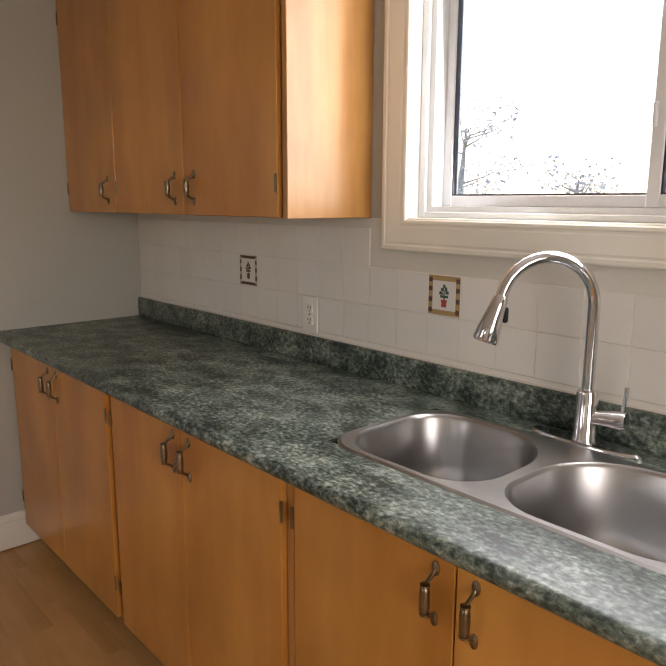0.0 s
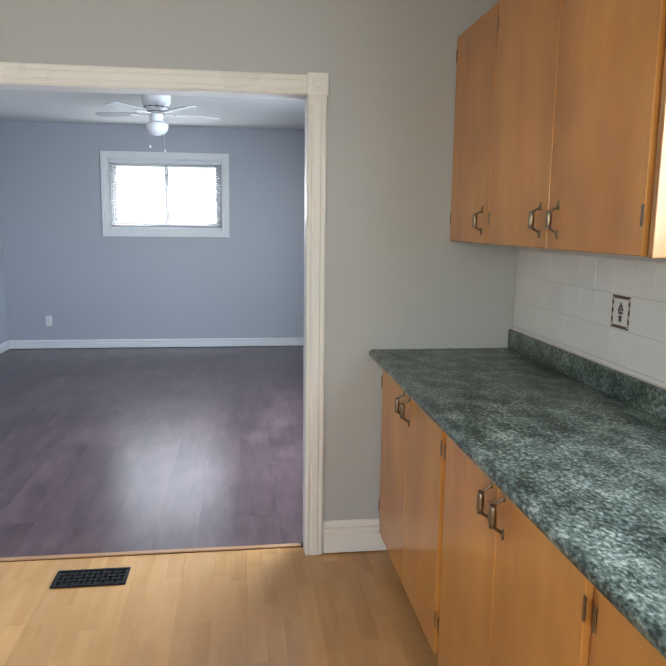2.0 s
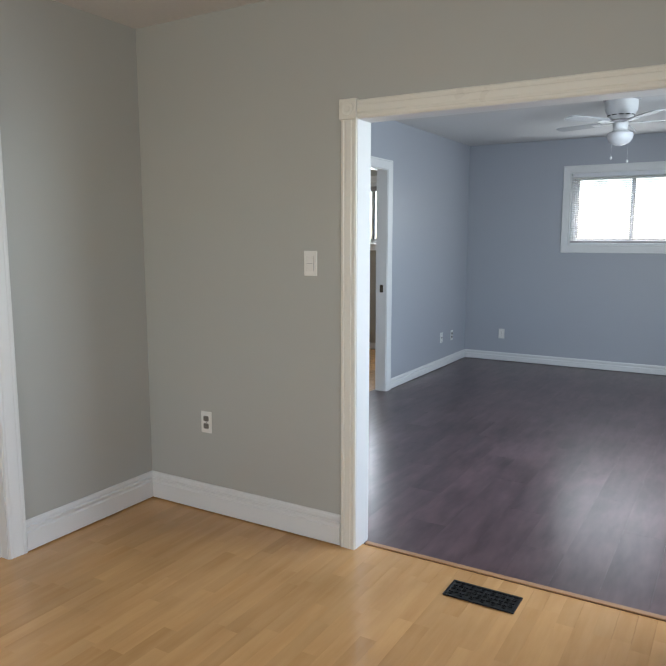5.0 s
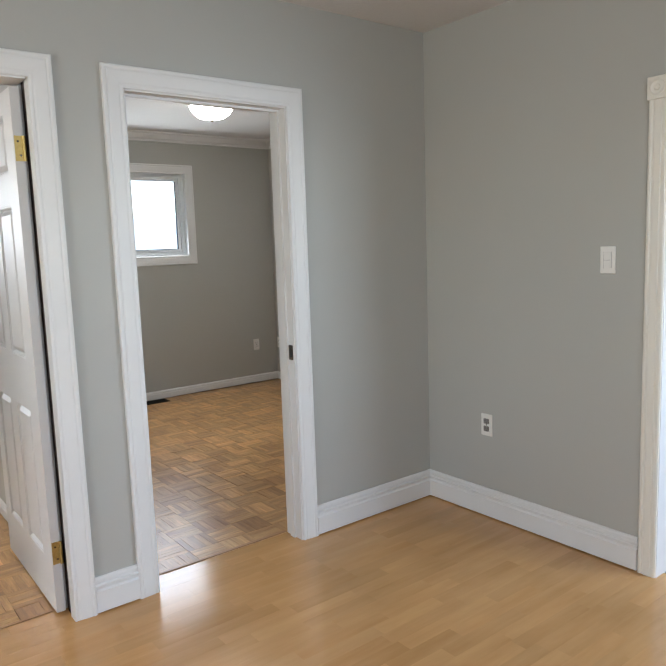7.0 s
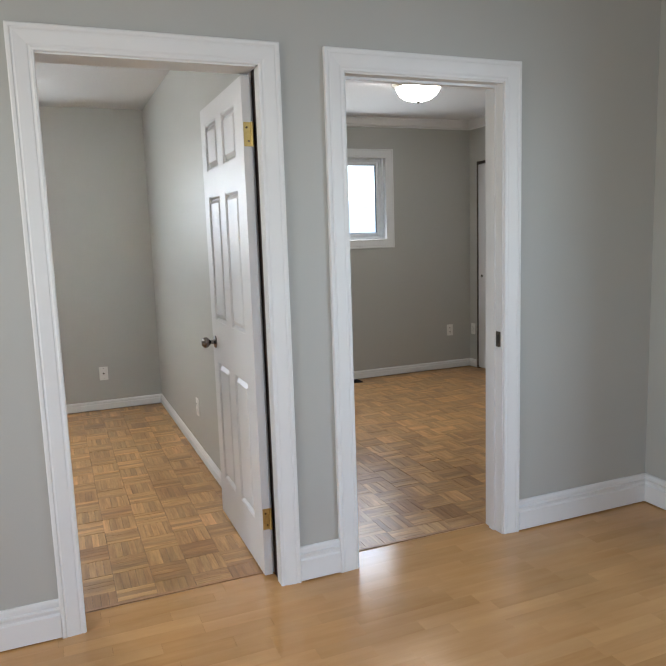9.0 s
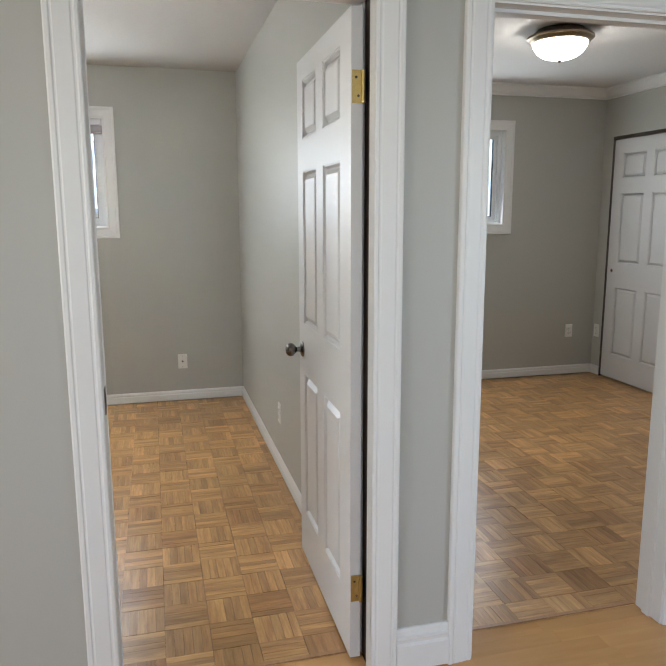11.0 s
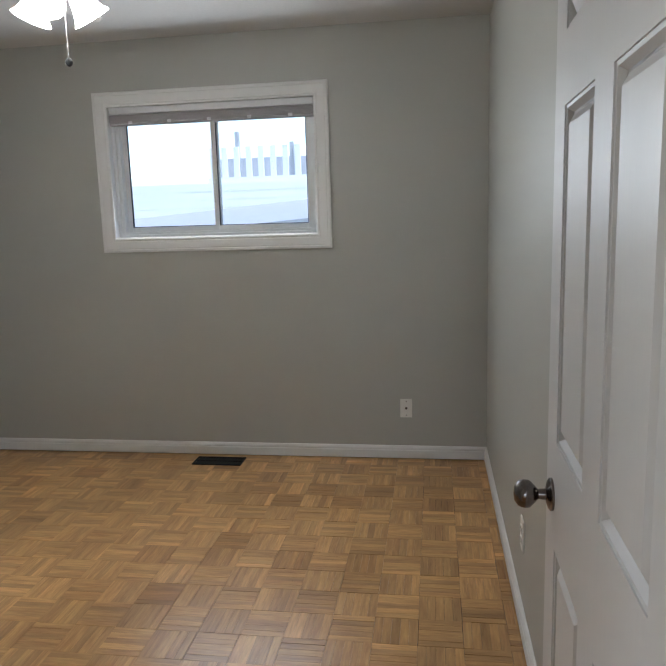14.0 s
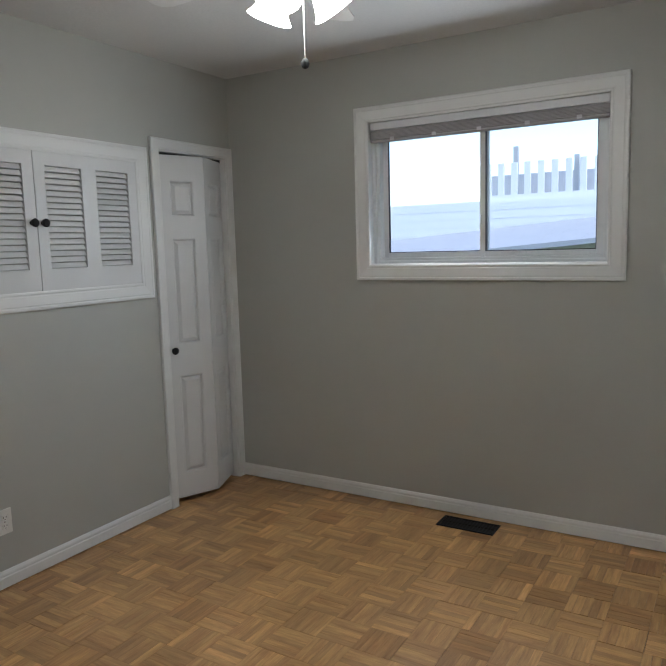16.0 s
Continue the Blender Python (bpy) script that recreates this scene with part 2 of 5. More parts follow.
# bark and leaf colours are raised far up to imitate bright outdoor haze
HAZED_TRUNK = mat("hazed_bark", (0.36, 0.33, 0.31), (0.46, 0.43, 0.40), rough=0.9, fine=30, coarse=6, bump=0.4)
HAZED_LEAF = mat("leaves", (0.34, 0.35, 0.33), (0.50, 0.50, 0.48), rough=0.7, fine=30, coarse=6, spread=0.3, island=True)
GRASS = mat("lawn", (0.07, 0.10, 0.035), (0.14, 0.16, 0.07), rough=0.95, fine=25, coarse=0.8, bump=0.5, bump_dist=0.03)
SIDING = mat("white_siding", (0.76, 0.76, 0.755), (0.82, 0.82, 0.81), rough=0.6, fine=20, coarse=1)
SHINGLE = mat("grey_shingles", (0.38, 0.39, 0.42), (0.46, 0.47, 0.50), rough=0.9, fine=40, coarse=4, bump=0.4)
FENCEW = mat("weathered_fence", (0.42, 0.41, 0.40), (0.55, 0.54, 0.52), rough=0.85, size=(4, 4, 0.5), fine=12, coarse=3)
# dark boards, their colour paled to stand in for outdoor glare
HAZED_DARKW = mat("hazed_screen", (0.40, 0.41, 0.43), (0.52, 0.53, 0.55), rough=0.8, size=(4, 4, 0.5), fine=12, coarse=3)


def counter_material():
    m, n, l, p = shader("green_marble_laminate")
    tc = n.new("ShaderNodeTexCoord")
    a = n.new("ShaderNodeTexNoise")
    a.inputs["Scale"].default_value, a.inputs["Detail"].default_value, a.inputs["Roughness"].default_value = 100, 7, 0.66
    a.inputs["Distortion"].default_value = 0.25
    b = n.new("ShaderNodeTexNoise")
    b.inputs["Scale"].default_value, b.inputs["Detail"].default_value = 14, 6
    v = n.new("ShaderNodeTexVoronoi")
    v.inputs["Scale"].default_value = 55
    mp = n.new("ShaderNodeMapping")
    mp.inputs["Scale"].default_value = (1.25, 0.75, 1.0)
    mp.inputs["Rotation"].default_value = (0, 0, radians(14))
    l.new(tc.outputs["Object"], mp.inputs["Vector"])
    for q in (a, b, v):
        l.new(mp.outputs[0], q.inputs["Vector"])
    mx = n.new("ShaderNodeMix")
    mx.inputs[0].default_value = 0.36
    l.new(a.outputs["Fac"], mx.inputs[2])
    l.new(b.outputs["Fac"], mx.inputs[3])
    rp = n.new("ShaderNodeValToRGB")
    e = rp.color_ramp.elements
    e[0].position, e[0].color = 0.405, (0.012, 0.020, 0.016, 1)
    e[1].position, e[1].color = 0.615, (0.34, 0.385, 0.340, 1)
    for pos, c in ((0.450, (0.032, 0.050, 0.042, 1)), (0.500, (0.088, 0.122, 0.103, 1)), (0.555, (0.165, 0.205, 0.175, 1))):
        k = e.new(pos)
        k.color = c
    l.new(mx.outputs[0], rp.inputs[0])
    l.new(rp.outputs[0], p.inputs["Base Color"])
    p.inputs["Roughness"].default_value = 0.37
    bp = n.new("ShaderNodeBump")
    bp.inputs["Strength"].default_value, bp.inputs["Distance"].default_value = 0.12, 0.0008
    l.new(a.outputs["Fac"], bp.inputs["Height"])
    l.new(bp.outputs[0], p.inputs["Normal"])
    return m


COUNTER = counter_material()


# ---- mesh helpers ----
def finish(bm, name, materials, smooth=False):
    me = bpy.data.meshes.new(name)
    bmesh.ops.recalc_face_normals(bm, faces=bm.faces)
    bm.to_mesh(me)
    bm.free()
    for m in materials if isinstance(materials, (list, tuple)) else [materials]:
        me.materials.append(m)
    if smooth:
        for f in me.polygons:
            f.use_smooth = True
        me.set_sharp_from_angle(angle=radians(38))
    return me


def part(name, bm, material, parent=None, label="", smooth=False):
    ob = new(name, finish(bm, name, material, smooth))
    if parent:
        ob.parent = parent
    if label:
        ob["label"] = label
    return ob


def thing(name, m, label, category, group="", kind=""):
    ob = new(name)
    ob.empty_display_size = 0.05
    ob.matrix_world = m
    return tagged(ob, label, category, group, kind)


def box(bm, x0, x1, y0, y1, z0, z1, bevel=0.0, seg=1):
    r = bmesh.ops.create_cube(bm, size=1.0)
    vs = r["verts"]
    for v in vs:
        v.co = Vector((x0 + (v.co.x + 0.5) * (x1 - x0), y0 + (v.co.y + 0.5) * (y1 - y0), z0 + (v.co.z + 0.5) * (z1 - z0)))
    if bevel:
        es = list({e for v in vs for e in v.link_edges})
        bmesh.ops.bevel(bm, geom=es, offset=bevel, segments=seg, affect="EDGES", profile=0.5)
    return bm


def boxes(*dims, bevel=0.0, seg=1):
    bm = bmesh.new()
    for d in dims:
        box(bm, *d, bevel=bevel, seg=seg)
    return bm


def lathe(profile, steps=24, axis="z", centre=(0, 0, 0), bm=None):
    """A turned shape from (radius, height) points."""
    bm = bm or bmesh.new()
    rings = []
    for r, h in profile:
        ring = []
        for i in range(steps):
            a = 2 * math.pi * i / steps
            u, v = r * math.cos(a), r * math.sin(a)
            co = {"z": (u, v, h), "y": (u, h, v), "x": (h, u, v)}[axis]
            ring.append(bm.verts.new(Vector(co) + Vector(centre)))
        rings.append(ring)
    for a, b in zip(rings, rings[1:]):
        for i in range(steps):
            j = (i + 1) % steps
            bm.faces.new((a[i], a[j], b[j], b[i]))
    for ring in (rings[0], rings[-1]):
        bm.faces.new(ring)
    return bm


def tube(points, radius, steps=12, bm=None):
    """A round bar along points; radius may be one number or one for each point."""
    bm = bm or bmesh.new()
    pts = [Vector(p) for p in points]
    rad = radius if isinstance(radius, (list, tuple)) else [radius] * len(pts)
    rings, side = [], None
    for i, p in enumerate(pts):
        d = (pts[min(i + 1, len(pts) - 1)] - pts[max(i - 1, 0)]).normalized()
        if side is None:
            side = d.orthogonal().normalized()
        side = (side - d * side.dot(d)).normalized()
        up = d.cross(side)
        rings.append([bm.verts.new(p + rad[i] * (math.cos(2 * math.pi * k / steps) * side + math.sin(2 * math.pi * k / steps) * up)) for k in range(steps)])
    for a, b in zip(rings, rings[1:]):
        for i in range(steps):
            j = (i + 1) % steps
            bm.faces.new((a[i], a[j], b[j], b[i]))
    bm.faces.new(rings[0])
    bm.faces.new(rings[-1])
    return bm


def mitred(profile, x0, x1, z0, z1, bottom=True, bm=None):
    """A moulding with mitred corners round an opening in the local xz plane. profile: (outward, towards the room)."""
    bm = bm or bmesh.new()
    if bottom:
        corners = [((x0, z0), (-1, -1)), ((x1, z0), (1, -1)), ((x1, z1), (1, 1)), ((x0, z1), (-1, 1))]
    else:
        corners = [((x0, z0), (-1, 0)), ((x0, z1), (-1, 1)), ((x1, z1), (1, 1)), ((x1, z0), (1, 0))]
    rows = [[bm.verts.new((c[0] + s[0] * o, -d, c[1] + s[1] * o)) for c, s in corners] for o, d in profile]
    n = len(corners)
    for a, b in zip(rows, rows[1:] + rows[:1]):
        for i in range(n if bottom else n - 1):
            j = (i + 1) % n
            bm.faces.new((a[i], a[j], b[j], b[i]))
    if not bottom:
        bm.faces.new([r[0] for r in rows])
        bm.faces.new([r[-1] for r in rows])
    return bm


def run(profile, p0, p1, inward, bm=None):
    """A moulding along a wall from p0 to p1. profile: (out from the wall, height); inward: the way into the room."""
    bm = bm or bmesh.new()
    ends = []
    for p in (p0, p1):
        ends.append([bm.verts.new((p[0] + inward[0] * o, p[1] + inward[1] * o, h)) for o, h in profile])
    n = len(profile)
    for i in range(n):
        j = (i + 1) % n
        bm.faces.new((ends[0][i], ends[0][j], ends[1][j], ends[1][i]))
    bm.faces.new(ends[0])
    bm.faces.new(ends[1])
    return bm


def wall(name, axis, c0, c1, u0, u1, z0, z1, holes, mats, label):
    """A thick wall with openings. axis: the axis across its thickness, from c0 to c1; mats: for its low side, its high side and its edges."""
    us = sorted({u0, u1, *[h[0] for h in holes], *[h[1] for h in holes]})
    zs = sorted({z0, z1, *[h[2] for h in holes], *[h[3] for h in holes]})
    solid = {}
    for i in range(len(us) - 1):
        for k in range(len(zs) - 1):
            um, zm = (us[i] + us[i + 1]) / 2, (zs[k] + zs[k + 1]) / 2
            solid[i, k] = not any(h[0] < um < h[1] and h[2] < zm < h[3] for h in holes)
    bm = bmesh.new()

    def co(c, u, z):
        return bm.verts.new((c, u, z) if axis == "x" else (u, c, z))

    def quad(pts, index):
        f = bm.faces.new([co(*p) for p in pts])
        f.material_index = index

    for (i, k), s in solid.items():
        if not s:
            continue
        a, b, lo, hi = us[i], us[i + 1], zs[k], zs[k + 1]
        quad([(c0, a, lo), (c0, b, lo), (c0, b, hi), (c0, a, hi)], 0)
        quad([(c1, a, lo), (c1, b, lo), (c1, b, hi), (c1, a, hi)], 1)
        if not solid.get((i - 1, k)):
            quad([(c0, a, lo), (c1, a, lo), (c1, a, hi), (c0, a, hi)], 2)
        if not solid.get((i + 1, k)):
            quad([(c0, b, lo), (c1, b, lo), (c1, b, hi), (c0, b, hi)], 2)
        if not solid.get((i, k - 1)):
            quad([(c0, a, lo), (c1, a, lo), (c1, b, lo), (c0, b, lo)], 2)
        if not solid.get((i, k + 1)):
            quad([(c0, a, hi), (c1, a, hi), (c1, b, hi), (c0, b, hi)], 2)
    bmesh.ops.remove_doubles(bm, verts=bm.verts, dist=0.0005)
    return tagged(part(name, bm, mats), label, "wall", kind="structure")


G, B = PAINT_GREY, PAINT_BLUE
wall("wall_kitchen_north", "y", KY1, LY0, LX0, KX1, 0, CZ, [(OP[0], OP[1], -0.01, OP[2])], [G, B, TRIM], "warm grey painted wall with a wide cased opening")
wall("wall_bedrooms_east", "x", BX1, KX0, KY0 - 0.2, KY1, 0, CZ, [(D1[0], D1[1] + 0.075, -0.01, D1[2]), (D2[0], D2[1], -0.01, D2[2])], [G, G, TRIM], "warm grey painted wall with two white door openings")
wall("wall_living_west", "x", LX0 - 0.10, LX0, KY1, LY1, 0, CZ, [(D3[0], D3[1], -0.01, D3[2])], [G, B, TRIM], "blue-grey painted wall with a cased doorway")
wall("wall_east", "x", KX1, KX1 + 0.2, KY0 - 0.2, LY1 + 0.2, 0, CZ, [(1.163 - WHALF, 1.163 + WHALF, WZ0, WZ1), (3.9, 5.9, 0.9, 2.12)], [G, G, TRIM], "outer wall with the kitchen window")
wall("wall_living_east", "x", KX1 - 0.03, KX1 - 0.002, LY0, LY1, 0, CZ, [(3.9, 5.9, 0.9, 2.12)], [B, B, TRIM], "blue-grey painted outer wall")
wall("wall_north", "y", LY1, LY1 + 0.2, BX0 - 0.2, KX1, 0, CZ, [(-0.235 - WHALF, -0.235 + WHALF, WZ0, WZ1), (-3.3 - WHALF, -3.3 + WHALF, WZ0, WZ1)], [B, G, TRIM], "blue-grey painted wall with a blind-covered window")
wall("wall_far_bedroom_north", "y", LY1 - 0.02, LY1 - 0.002, BX0, LX0 - 0.10, 0, CZ, [(-3.3 - WHALF, -3.3 + WHALF, WZ0, WZ1)], [G, G, TRIM], "grey painted wall under a window")
wall("wall_west", "x", BX0 - 0.2, BX0, B1Y0 - 0.9, LY1, 0, CZ, [(-0.152 - WHALF, -0.152 + WHALF, WZ0, WZ1), (3.045 - WHALF, 3.045 + WHALF, WZ0, WZ1)], [G, G, TRIM], "warm grey painted wall with a sliding window")
wall("wall_bedroom_south", "y", B1Y0 - 0.12, B1Y0, BX0, BX1, 0, CZ, [(-5.384, -4.816, -0.01, 2.012), (-4.648, -3.43, 1.29, 1.928)], [G, G, TRIM], "warm grey painted wall with closet and cupboard openings")
wall("wall_between_bedrooms", "y", B1Y1, B2Y0, BX0, BX1, 0, CZ, [], [G, G, G], "warm grey painted wall between the bedrooms")
wall("wall_closet", "y", B2Y1, B2Y1 + 0.1, BX0, LX0 - 0.10, 0, CZ, [(-5.30, -3.7, -0.01, 2.08)], [G, G, G], "warm grey painted wall with a closet opening")
wall("wall_far_bedroom_south", "y", B3Y0 - 0.1, B3Y0, BX0, LX0 - 0.10, 0, CZ, [], [G, G, G], "grey painted wall of the far bedroom")
# unseen wall; its opening is added for the kitchen fill lamp
wall("wall_kitchen_south", "y", KY0 - 0.2, KY0, KX0, KX1, 0, CZ, [(-1.1, 0.5, 0.8, 2.1)], [G, G, G], "warm grey painted wall closing the kitchen")
wall("wall_closet_back", "y", B1Y0 - 0.75, B1Y0 - 0.7, BX0, -3.3, 0, CZ, [], [G, G, G], "plain wall at the back of the closet")
wall("wall_closet_side", "x", -3.35, -3.3, B1Y0 - 0.7, B1Y0 - 0.12, 0, CZ, [], [G, G, G], "plain wall at the side of the closet")

bm = boxes((BX0 - 0.2, KX1 + 0.2, B1Y0 - 0.9, LY1 + 0.2, CZ, CZ + 0.15))
tagged(part("ceiling", bm, CEIL), "matt off-white painted ceiling", "ceiling", kind="structure")
bm = boxes((BX0 - 0.2, KX1 + 0.2, B1Y0 - 0.9, LY1 + 0.2, -0.25, -0.012))
tagged(part("subfloor", bm, JOINT), "dark subfloor under the boards", "floor", kind="structure")


# ---- trim: casings, jambs, baseboards ----
CASING = [(-0.006, 0.0), (-0.006, 0.010), (-0.003, 0.0128), (0.004, 0.0138), (0.008, 0.0122), (0.012, 0.0122), (0.016, 0.0138), (0.042, 0.0162), (0.055, 0.0172), (0.058, 0.0160), (0.061, 0.0160), (0.065, 0.0185), (0.074, 0.0185), (0.078, 0.016), (0.078, 0.0)]
BASE_K = [(0, 0.007), (0.020, 0.007), (0.020, 0.092), (0.016, 0.095), (0.012, 0.098), (0.012, 0.103), (0.017, 0.108), (0.018, 0.116), (0.008, 0.120), (0.008, 0.126), (0.013, 0.130), (0.012, 0.142), (0.007, 0.148), (0, 0.148)]
BASE_B = [(0, 0.007), (0.014, 0.007), (0.014, 0.052), (0.010, 0.058), (0.013, 0.062), (0.012, 0.070), (0.006, 0.080), (0, 0.082)]
BASE_L = [(0, 0.007), (0.015, 0.007), (0.015, 0.060), (0.007, 0.064), (0.007, 0.070), (0.013, 0.074), (0.012, 0.088), (0.006, 0.100), (0, 0.100)]


def base(p0, p1, inward, profile, material, label):
    tagged(part("baseboard", run(profile, p0, p1, inward), material), label, "baseboard", kind="structure")


KB = "white painted moulded kitchen baseboard"
base((KX0, KY1), (OP[0] - 0.078, KY1), (0, -1), BASE_K, TRIM, KB)
base((OP[1] + 0.078, KY1), (1.26, KY1), (0, -1), BASE_K, CREAM, KB)
base((KX0, D2[1] + 0.078), (KX0, KY1), (1, 0), BASE_K, TRIM, KB)
base((KX0, D1[1] + 0.078), (KX0, D2[0] - 0.078), (1, 0), BASE_K, TRIM, KB)
base((KX0, KY0), (KX0, D1[0] - 0.078), (1, 0), BASE_K, TRIM, KB)
LB = "white painted baseboard along the blue-grey wall"
base((LX0, LY1), (KX1 - 0.03, LY1), (0, -1), BASE_L, TRIM, LB)
base((LX0, D3[1] + 0.078), (LX0, LY1), (1, 0), BASE_L, TRIM, LB)
base((LX0, LY0), (LX0, D3[0] - 0.078), (1, 0), BASE_L, TRIM, LB)
BB = "low white bedroom baseboard"
base((BX0, B1Y0), (BX0, B1Y1), (1, 0), BASE_B, TRIM, BB)
base((BX0, B1Y1), (BX1, B1Y1), (0, -1), BASE_B, TRIM, BB)
base((-4.772, B1Y0), (BX1, B1Y0), (0, 1), BASE_B, TRIM, BB)
base((BX0, B2Y0), (BX0, B2Y1), (1, 0), BASE_B, TRIM, BB)
base((BX0, B2Y1), (-5.302, B2Y1), (0, -1), BASE_B, TRIM, BB)
base((BX0, LY1 - 0.02), (LX0 - 0.10, LY1 - 0.02), (0, -1), BASE_B, TRIM, BB)
CROWN = [(0, CZ), (0.075, CZ), (0.075, CZ - 0.012), (0.055, CZ - 0.022), (0.030, CZ - 0.055), (0.014, CZ - 0.066), (0.014, CZ - 0.082), (0, CZ - 0.085)]
for a, b, w in (((BX0, B2Y0), (BX0, B2Y1), (1, 0)), ((BX0, B2Y1), (BX1, B2Y1), (0, -1))):
    tagged(part("crown_trim", run(CROWN, a, b, w), TRIM), "white crown moulding under the ceiling", "moulding", kind="structure")


def door_trim(name, m, x0, x1, top, depth, material, label, stop=0.045, both=True, rabbet=False, lining=0.012):
    """Casing, jamb lining and door stop of a doorway, in the wall's local axes: x along it, y through it."""
    t = thing(name, m, label, "door frame", kind="structure")
    part("casing", mitred(CASING, x0, x1, 0, top, bottom=False), material, t)
    e = 0.012
    part("jamb", boxes((x0 - 0.002, x0 + lining, -0.003, depth + 0.003, 0, top), *([] if rabbet else [(x1 - e, x1 + 0.002, -0.003, depth + 0.003, 0, top)]), (x0 + lining, x1 - e, -0.003, depth + 0.003, top - e, top + 0.002)), material, t)
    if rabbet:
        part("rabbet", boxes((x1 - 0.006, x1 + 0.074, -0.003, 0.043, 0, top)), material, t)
        # near-black block added to stand in for shade inside the hinge gap
        part("rough_framing", boxes((x1 + 0.004, x1 + 0.0742, 0.0435, depth, 0, top)), KICK_AND_GAP, t, "dark block standing in for shade in the hinge gap")
    if stop:
        part("door_stop", boxes((x0 + e, x0 + e + 0.01, stop, stop + 0.035, 0, top - e), (x1 - e - 0.01, x1 - e, stop, stop + 0.035, 0, top - e), (x0 + e + 0.01, x1 - e - 0.01, stop, stop + 0.035, top - e - 0.01, top - e)), material, t)
    if both:
        back = part("back_casing", mitred(CASING, x0, x1, 0, top, bottom=False), material, t)
        back.matrix_local = Matrix.Translation((0, depth, 0)) @ Matrix.Diagonal((1, -1, 1, 1))
    return t


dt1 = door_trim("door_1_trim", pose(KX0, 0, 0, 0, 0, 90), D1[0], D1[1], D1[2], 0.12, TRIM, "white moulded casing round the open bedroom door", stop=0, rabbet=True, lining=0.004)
dt2 = door_trim("door_2_trim", pose(KX0, 0, 0, 0, 0, 90), D2[0], D2[1], D2[2], 0.12, TRIM, "white moulded casing round a bedroom doorway")
dt3 = door_trim("door_3_trim", pose(LX0, 0, 0, 0, 0, 90), D3[0], D3[1], D3[2], 0.10, TRIM, "white casing round the far doorway", stop=0, both=False)
part("strike_plate", boxes((D2[1] - 0.0145, D2[1] - 0.0115, 0.008, 0.040, 0.885, 0.955)), NICKEL, dt2, "dark metal strike plate")
part("strike_hole", boxes((D2[1] - 0.0155, D2[1] - 0.0140, 0.016, 0.030, 0.900, 0.940)), SLOT, dt2)
part("strike_plate", boxes((D1[0] + 0.0035, D1[0] + 0.0065, 0.060, 0.098, 0.90, 0.975)), NICKEL, dt1, "dark metal strike plate")
part("strike_hole", boxes((D1[0] + 0.0060, D1[0] + 0.0075, 0.070, 0.086, 0.918, 0.958)), SLOT, dt1)
part("strike_plate", boxes((D3[1] - 0.0145, D3[1] - 0.0115, 0.030, 0.062, 0.93, 1.0)), NICKEL, dt3, "dark metal strike plate")


def wide_opening():
    t = thing("opening_trim", pose(0, KY1, 0), "cream casing with square corner blocks round a wide opening", "opening frame", kind="structure")
    x0, x1, top, w = OP[0], OP[1], OP[2], 0.075

    def fluted(a, b, lo, hi, upright):
        bm = bmesh.new()
        prof = [(0, 0), (0, 0.013), (0.006, 0.017), (0.013, 0.017), (0.016, 0.0145), (0.021, 0.0145), (0.025, 0.018)]
        prof += [(w - o, d) for o, d in reversed(prof)]
        ends = []
        for e in (lo, hi):
            ends.append([bm.verts.new((a + o, -d, e) if upright else (e, -d, a + o)) for o, d in prof])
        k = len(prof)
        for i in range(k):
            j = (i + 1) % k
            bm.faces.new((ends[0][i], ends[0][j], ends[1][j], ends[1][i]))
        bm.faces.new(ends[0])
        bm.faces.new(ends[1])
        return bm

    part("side_casing", fluted(x0 - w, x0, 0, top, True), CREAM, t)
    part("side_casing", fluted(x1, x1 + w, 0, top, True), CREAM, t)
    part("head_casing", fluted(top, top + w, x0 - 0.002, x1 + 0.002, False), CREAM, t)
    for c in (x0 - w / 2, x1 + w / 2):
        b = part("corner_block", boxes((c - 0.042, c + 0.042, -0.026, 0, top - 0.004, top + 0.082), bevel=0.003), CREAM, t)
        part("rosette", lathe([(0.030, -0.025), (0.030, -0.029), (0.026, -0.030), (0.022, -0.0275), (0.012, -0.0275), (0.010, -0.031), (0.002, -0.032)], 20, "y", (c, 0, top + 0.039)), CREAM, b, smooth=True)
    e = 0.002
    part("jamb", boxes((x0 - 0.002, x0 + e, -0.004, 0.109, 0, top), (x1 - e, x1 + 0.002, -0.004, 0.109, 0, top), (x0 + e, x1 - e, -0.004, 0.109, top - e, top + 0.002)), TRIM, t, "white painted jamb lining")
    part("back_casing", boxes((x0 - 0.07, x0, 0.105, 0.123, 0, top + 0.07), (x1, x1 + 0.07, 0.105, 0.123, 0, top + 0.07), (x0, x1, 0.105, 0.123, top, top + 0.07), bevel=0.003), TRIM, t)
    return t


wide_opening()
tagged(part("threshold_strip", boxes((OP[0] + 0.012, OP[1] - 0.012, KY1 + 0.062, KY1 + 0.092, 0.0, 0.007), bevel=0.003), STRIP), "narrow worn wooden strip between two laminate floors", "threshold", kind="structure")
for d in (D1, D2):
    tagged(part("threshold_strip", boxes((-2.100, -2.083, d[0] + 0.012, d[1] - 0.012, 0.0, 0.004), bevel=0.0015), STRIP), "dark split wooden strip where parquet meets laminate", "threshold", kind="structure")


